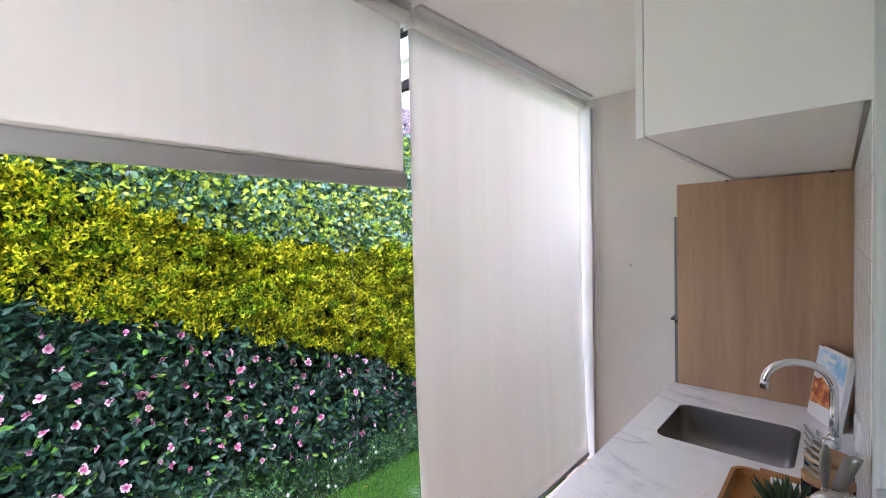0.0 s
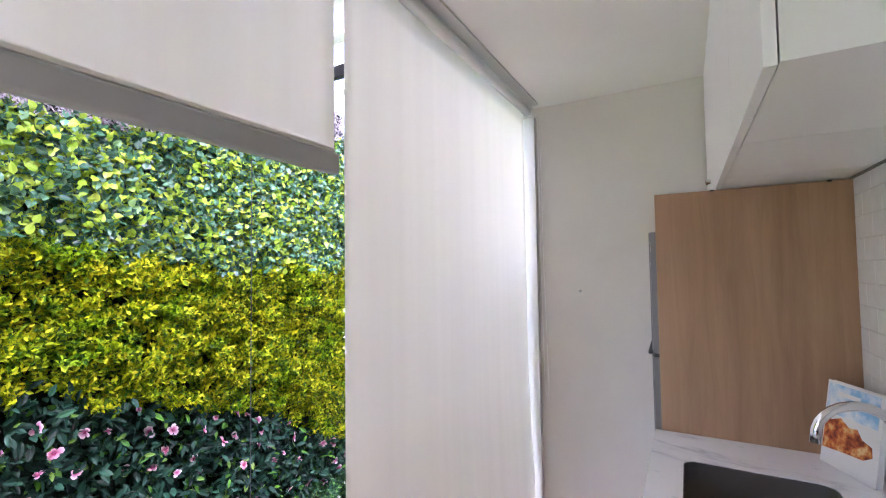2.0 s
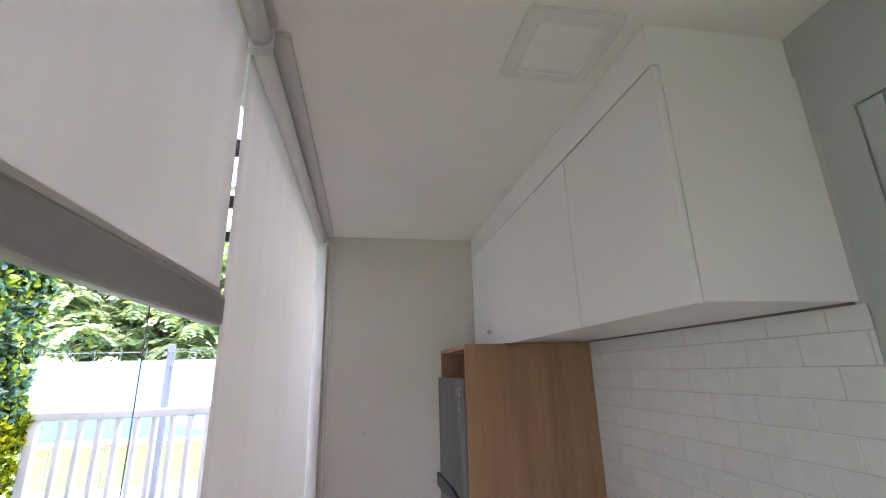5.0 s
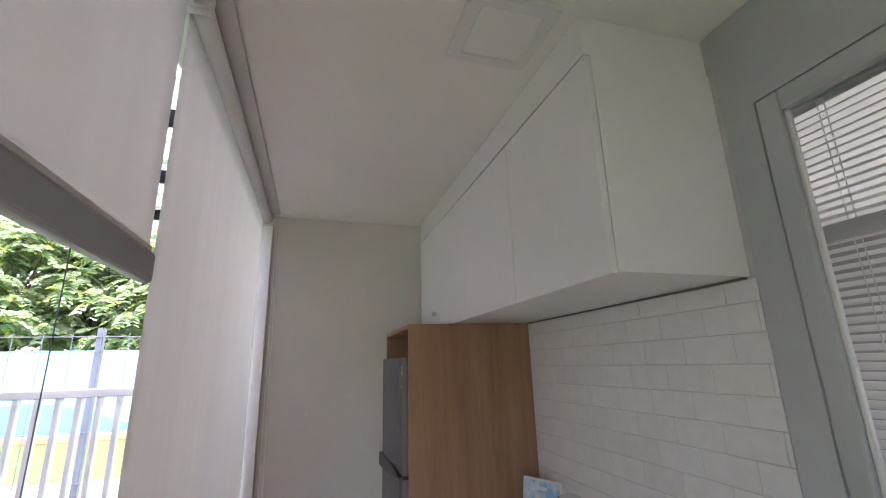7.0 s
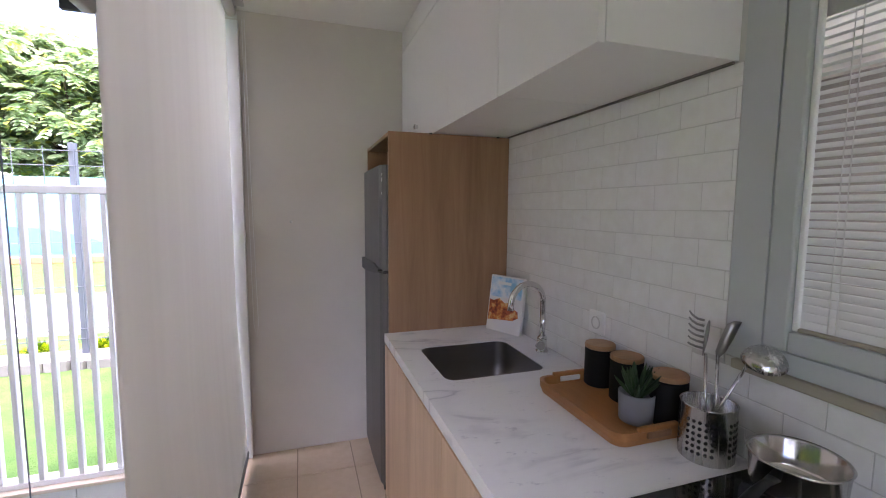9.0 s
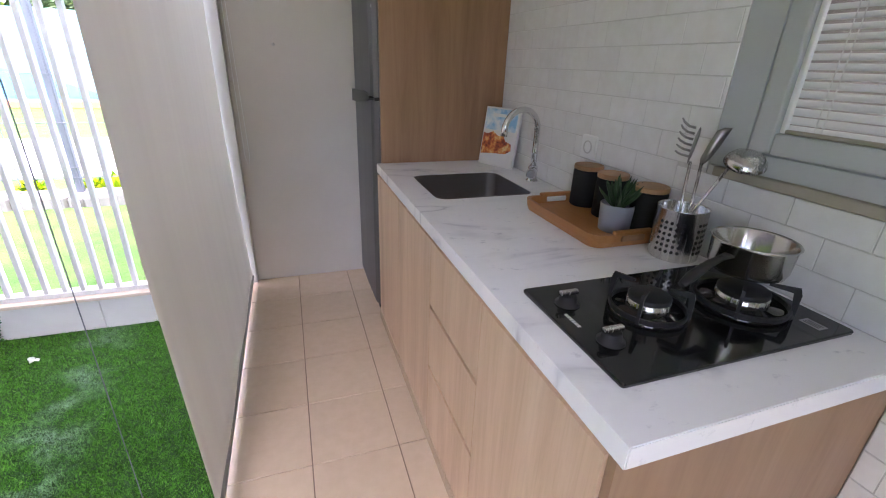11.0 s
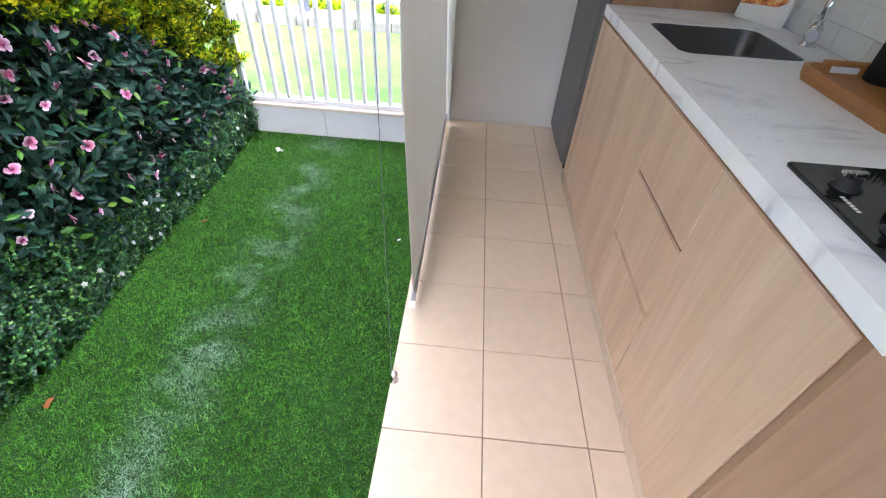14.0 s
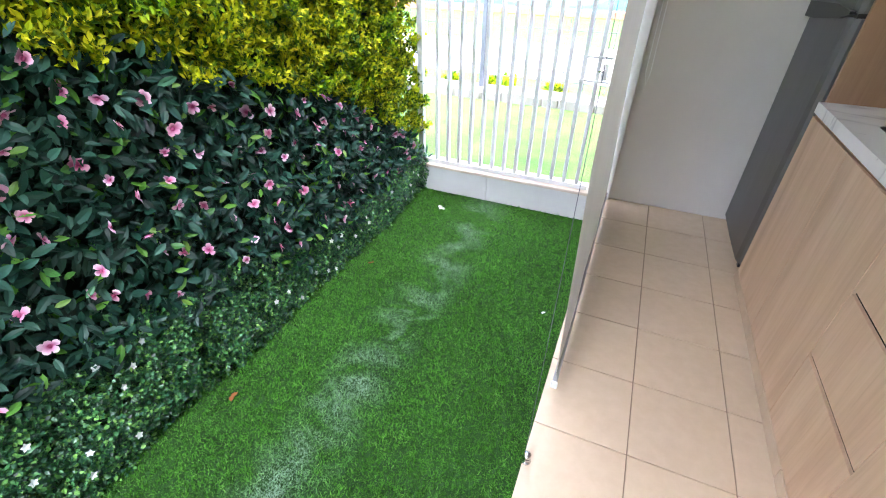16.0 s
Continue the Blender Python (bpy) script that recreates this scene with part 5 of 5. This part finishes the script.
for k in range(9):
    shrub(-6.2 + k * 0.72 + rng.uniform(-0.1, 0.1), 4.83, -0.0, 0.11, "low yellow-green shrub behind the stone kerb")
agave = thing("spiky_plant", (-1.72, 4.8, -0.1), "tall spiky yellow-green plant by the fence post", "plant")
k = 16
ang = rng.uniform(0, math.tau, k)
leaf_part("blade_tuft", leaf_mesh("blade_tuft", "long", np.tile([-1.72, 4.8, -0.1], (k, 1)), np.stack([0.4 * np.cos(ang), 0.4 * np.sin(ang), np.full(k, 1.0)], 1), np.stack([np.cos(ang), np.sin(ang), np.full(k, 0.3)], 1), rng.uniform(0.2, 0.36, k), YELLOWLEAF), agave, "long pointed blades")


def tree(x, y, height, spread):
    th = thing("tree", (x, y, -0.14), "broad leafy tree with feathery pale green foliage", "tree", "trees behind the turquoise wall")
    bm = bmesh.new()
    top = Vector((x + rng.uniform(-0.4, 0.4), y, height * 0.36))
    tube(bm, [(x, y, -0.14), (x + 0.05, y, height * 0.2), top], [0.24, 0.19, 0.15], 10)
    clumps = []
    for k in range(46):
        a = rng.uniform(0, math.tau)
        lift = rng.uniform(-0.35, 1.0)
        out = math.sqrt(max(0.05, 1 - max(lift, 0) ** 2)) * rng.uniform(0.45, 1.0)
        e = Vector((x + math.cos(a) * spread * out, y + math.sin(a) * spread * 0.8 * out, height * 0.56 + lift * height * 0.42))
        clumps.append(e)
        if k % 4 == 0:
            mid = top.lerp(e, 0.5) + Vector((0, 0, 0.25))
            tube(bm, [top - Vector((0, 0, rng.uniform(0, 1.0))), mid, e], [0.09, 0.06, 0.02], 7)
    part("trunk", bm, BARK, th, "brown trunk and limbs")
    pos, ax, up = [], [], []
    for e in clumps:
        r = spread * rng.uniform(0.2, 0.34)
        for q in range(22):
            a = rng.uniform(0, math.tau)
            droop = rng.uniform(-0.55, 0.35)
            stem = Vector((math.cos(a), math.sin(a), droop)).normalized()
            c0 = e + stem * r * rng.uniform(0.15, 0.7) + Vector((0, 0, rng.uniform(-0.1, 0.3) * r))
            side = stem.cross(Vector((0, 0, 1))).normalized()
            rise = side.cross(stem)
            for w in range(7):
                for s_ in (-1, 1):
                    pos.append(c0 + stem * w * 0.1 - Vector((0, 0, 0.008 * w * w)))
                    ax.append(side * s_ + stem * 0.6 + Vector((0, 0, -0.3)))
                    up.append(rise)
    pos, ax, up = np.array(pos), np.array(ax), np.array(up)
    leaf_part("crown", leaf_mesh("crown", "broad", pos, ax, up + rng.normal(0, 0.22, (len(pos), 3)), np.full(len(pos), 0.25) * rng.uniform(0.7, 1.2, len(pos)), TREELEAF), th, "feathery sprays of leaves")


for x, y, h, s in ((-14.5, 19, 7.6, 3.3), (-10.4, 18.0, 7.2, 3.0), (-7.0, 18.4, 6.6, 2.6), (-3.4, 18.6, 8.2, 3.2), (0.6, 19, 7.0, 3.2), (4.6, 18.8, 7.4, 3.2), (-5.4, 24, 9.6, 3.8), (-0.8, 25, 9.4, 4.0), (-11.5, 25, 9.6, 4.0)):
    tree(x, y, h, s)

# ---- pieces of floors and walls ----
T = 0.32
J = 0.0035
tile_cache = {}


def tile(parent, name, x0, x1, y0, y1, z, material, thick=0.008):
    key = (name, round(x1 - x0, 4), round(y1 - y0, 4))
    if key not in tile_cache:
        tile_cache[key] = slab(name, x1 - x0 - J, y1 - y0 - J, thick, material, 0.0012)
    piece(name, tile_cache[key], ((x0 + x1) / 2, (y0 + y1) / 2, z - thick / 2), parent)


cols = [(EDGE, 0.0), (0.0, T), (T, 2 * T), (2 * T, 3 * T), (3 * T, 1.088)]
for r in range(-8, 7):
    y0, y1 = r * T, min((r + 1) * T, NORTH - 0.001)
    for x0, x1 in cols:
        if y0 > -0.1 and x0 > 0.6:
            continue
        tile(floor, "floor_tile", x0, x1, y0, y1, 0.0, FLOORTILE)
for r in range(-7, 5):
    for k in range(8):
        tile(room_floor, "floor_tile", 1.202 + k * 0.4, min(1.602 + k * 0.4, 4.198), r * 0.4 + 0.24, min(r * 0.4 + 0.64, NORTH - 0.002), 0.004, ROOMTILE)
y = -0.2165
while y < 1.55:
    y1 = min(y + T, 1.56)
    piece("plinth_tile", slab("plinth_tile", 0.006, y1 - y - J, 0.051, FLOORTILE, 0.001), (CX + 0.001, (y + y1) / 2, 0.0285), plinth)
    y = y1
for x0, x1 in ((CX - 0.002, 0.72), (0.72, 1.04), (1.04, 1.074)):
    piece("plinth_tile", slab("plinth_tile", x1 - x0 - J, 0.006, 0.051, FLOORTILE, 0.001), ((x0 + x1) / 2, -0.2342, 0.0285), plinth)
TW, TH = 0.1667, 0.0767
for r in range(0, 25):
    z0, z1 = 0.888 + (r - 12) * TH, 0.888 + (r - 11) * TH
    if z0 > 1.85 or z1 < 0.01:
        continue
    z0, z1 = max(z0, 0.001), min(z1, 1.867)
    for k in range(-8, 9):
        y0 = 0.553 + k * TW + (TW / 2 if r % 2 else 0)
        y1 = y0 + TW
        if z0 >= 1.1:
            lo, hi = 0.29, 1.549
        elif z1 > 0.89:
            lo, hi = -0.337, 1.549
        else:
            lo, hi = -0.337, -0.237
        zt = min(z1, 1.107) if z0 < 1.1 < z1 and y0 < 0.28 else z1
        a, b_ = max(y0, lo), min(y1, hi)
        if b_ - a < 0.012:
            continue
        key = ("wall_tile", round(b_ - a, 4), round(zt - z0, 4))
        if key not in tile_cache:
            tile_cache[key] = slab("wall_tile", 0.007, b_ - a - 0.0017, zt - z0 - 0.0017, WALLTILE, 0.0014)
        piece("wall_tile", tile_cache[key], (WALLX - 0.0025, (a + b_) / 2, (z0 + zt) / 2), wall_east)
bed = bmesh.new()
for y0, y1, z0, z1 in ((0.2905, 1.5485, 0.8895, 1.8665), (-0.3365, 0.29, 0.8895, 1.1065), (-0.3365, -0.2375, 0.0015, 0.8885)):
    box(bed, (1.0856, y0, z0), (1.0897, y1, z1))
part("grout_bed", bed, GROUT, wall_east, "pale grout in the joints")
# skirting of tiles round the wall foot, and the kerb stones
for y0, y1 in ((-0.337, -0.237),):
    piece("skirting_tile", slab("skirting_tile", 0.008, y1 - y0, 0.055, WALLTILE, 0.0015), (1.0805, (y0 + y1) / 2, 0.0285), wall_east)
x = -9.0
while x < 3.0:
    w = rng.uniform(0.12, 0.27)
    piece("stone", slab("stone", w - 0.006, 0.3, 0.21 * rng.uniform(0.85, 1.1), STONE, 0.02), (x + w / 2, 4.5, -0.04), kerb, (0, rng.uniform(-0.04, 0.04), 0))
    x += w
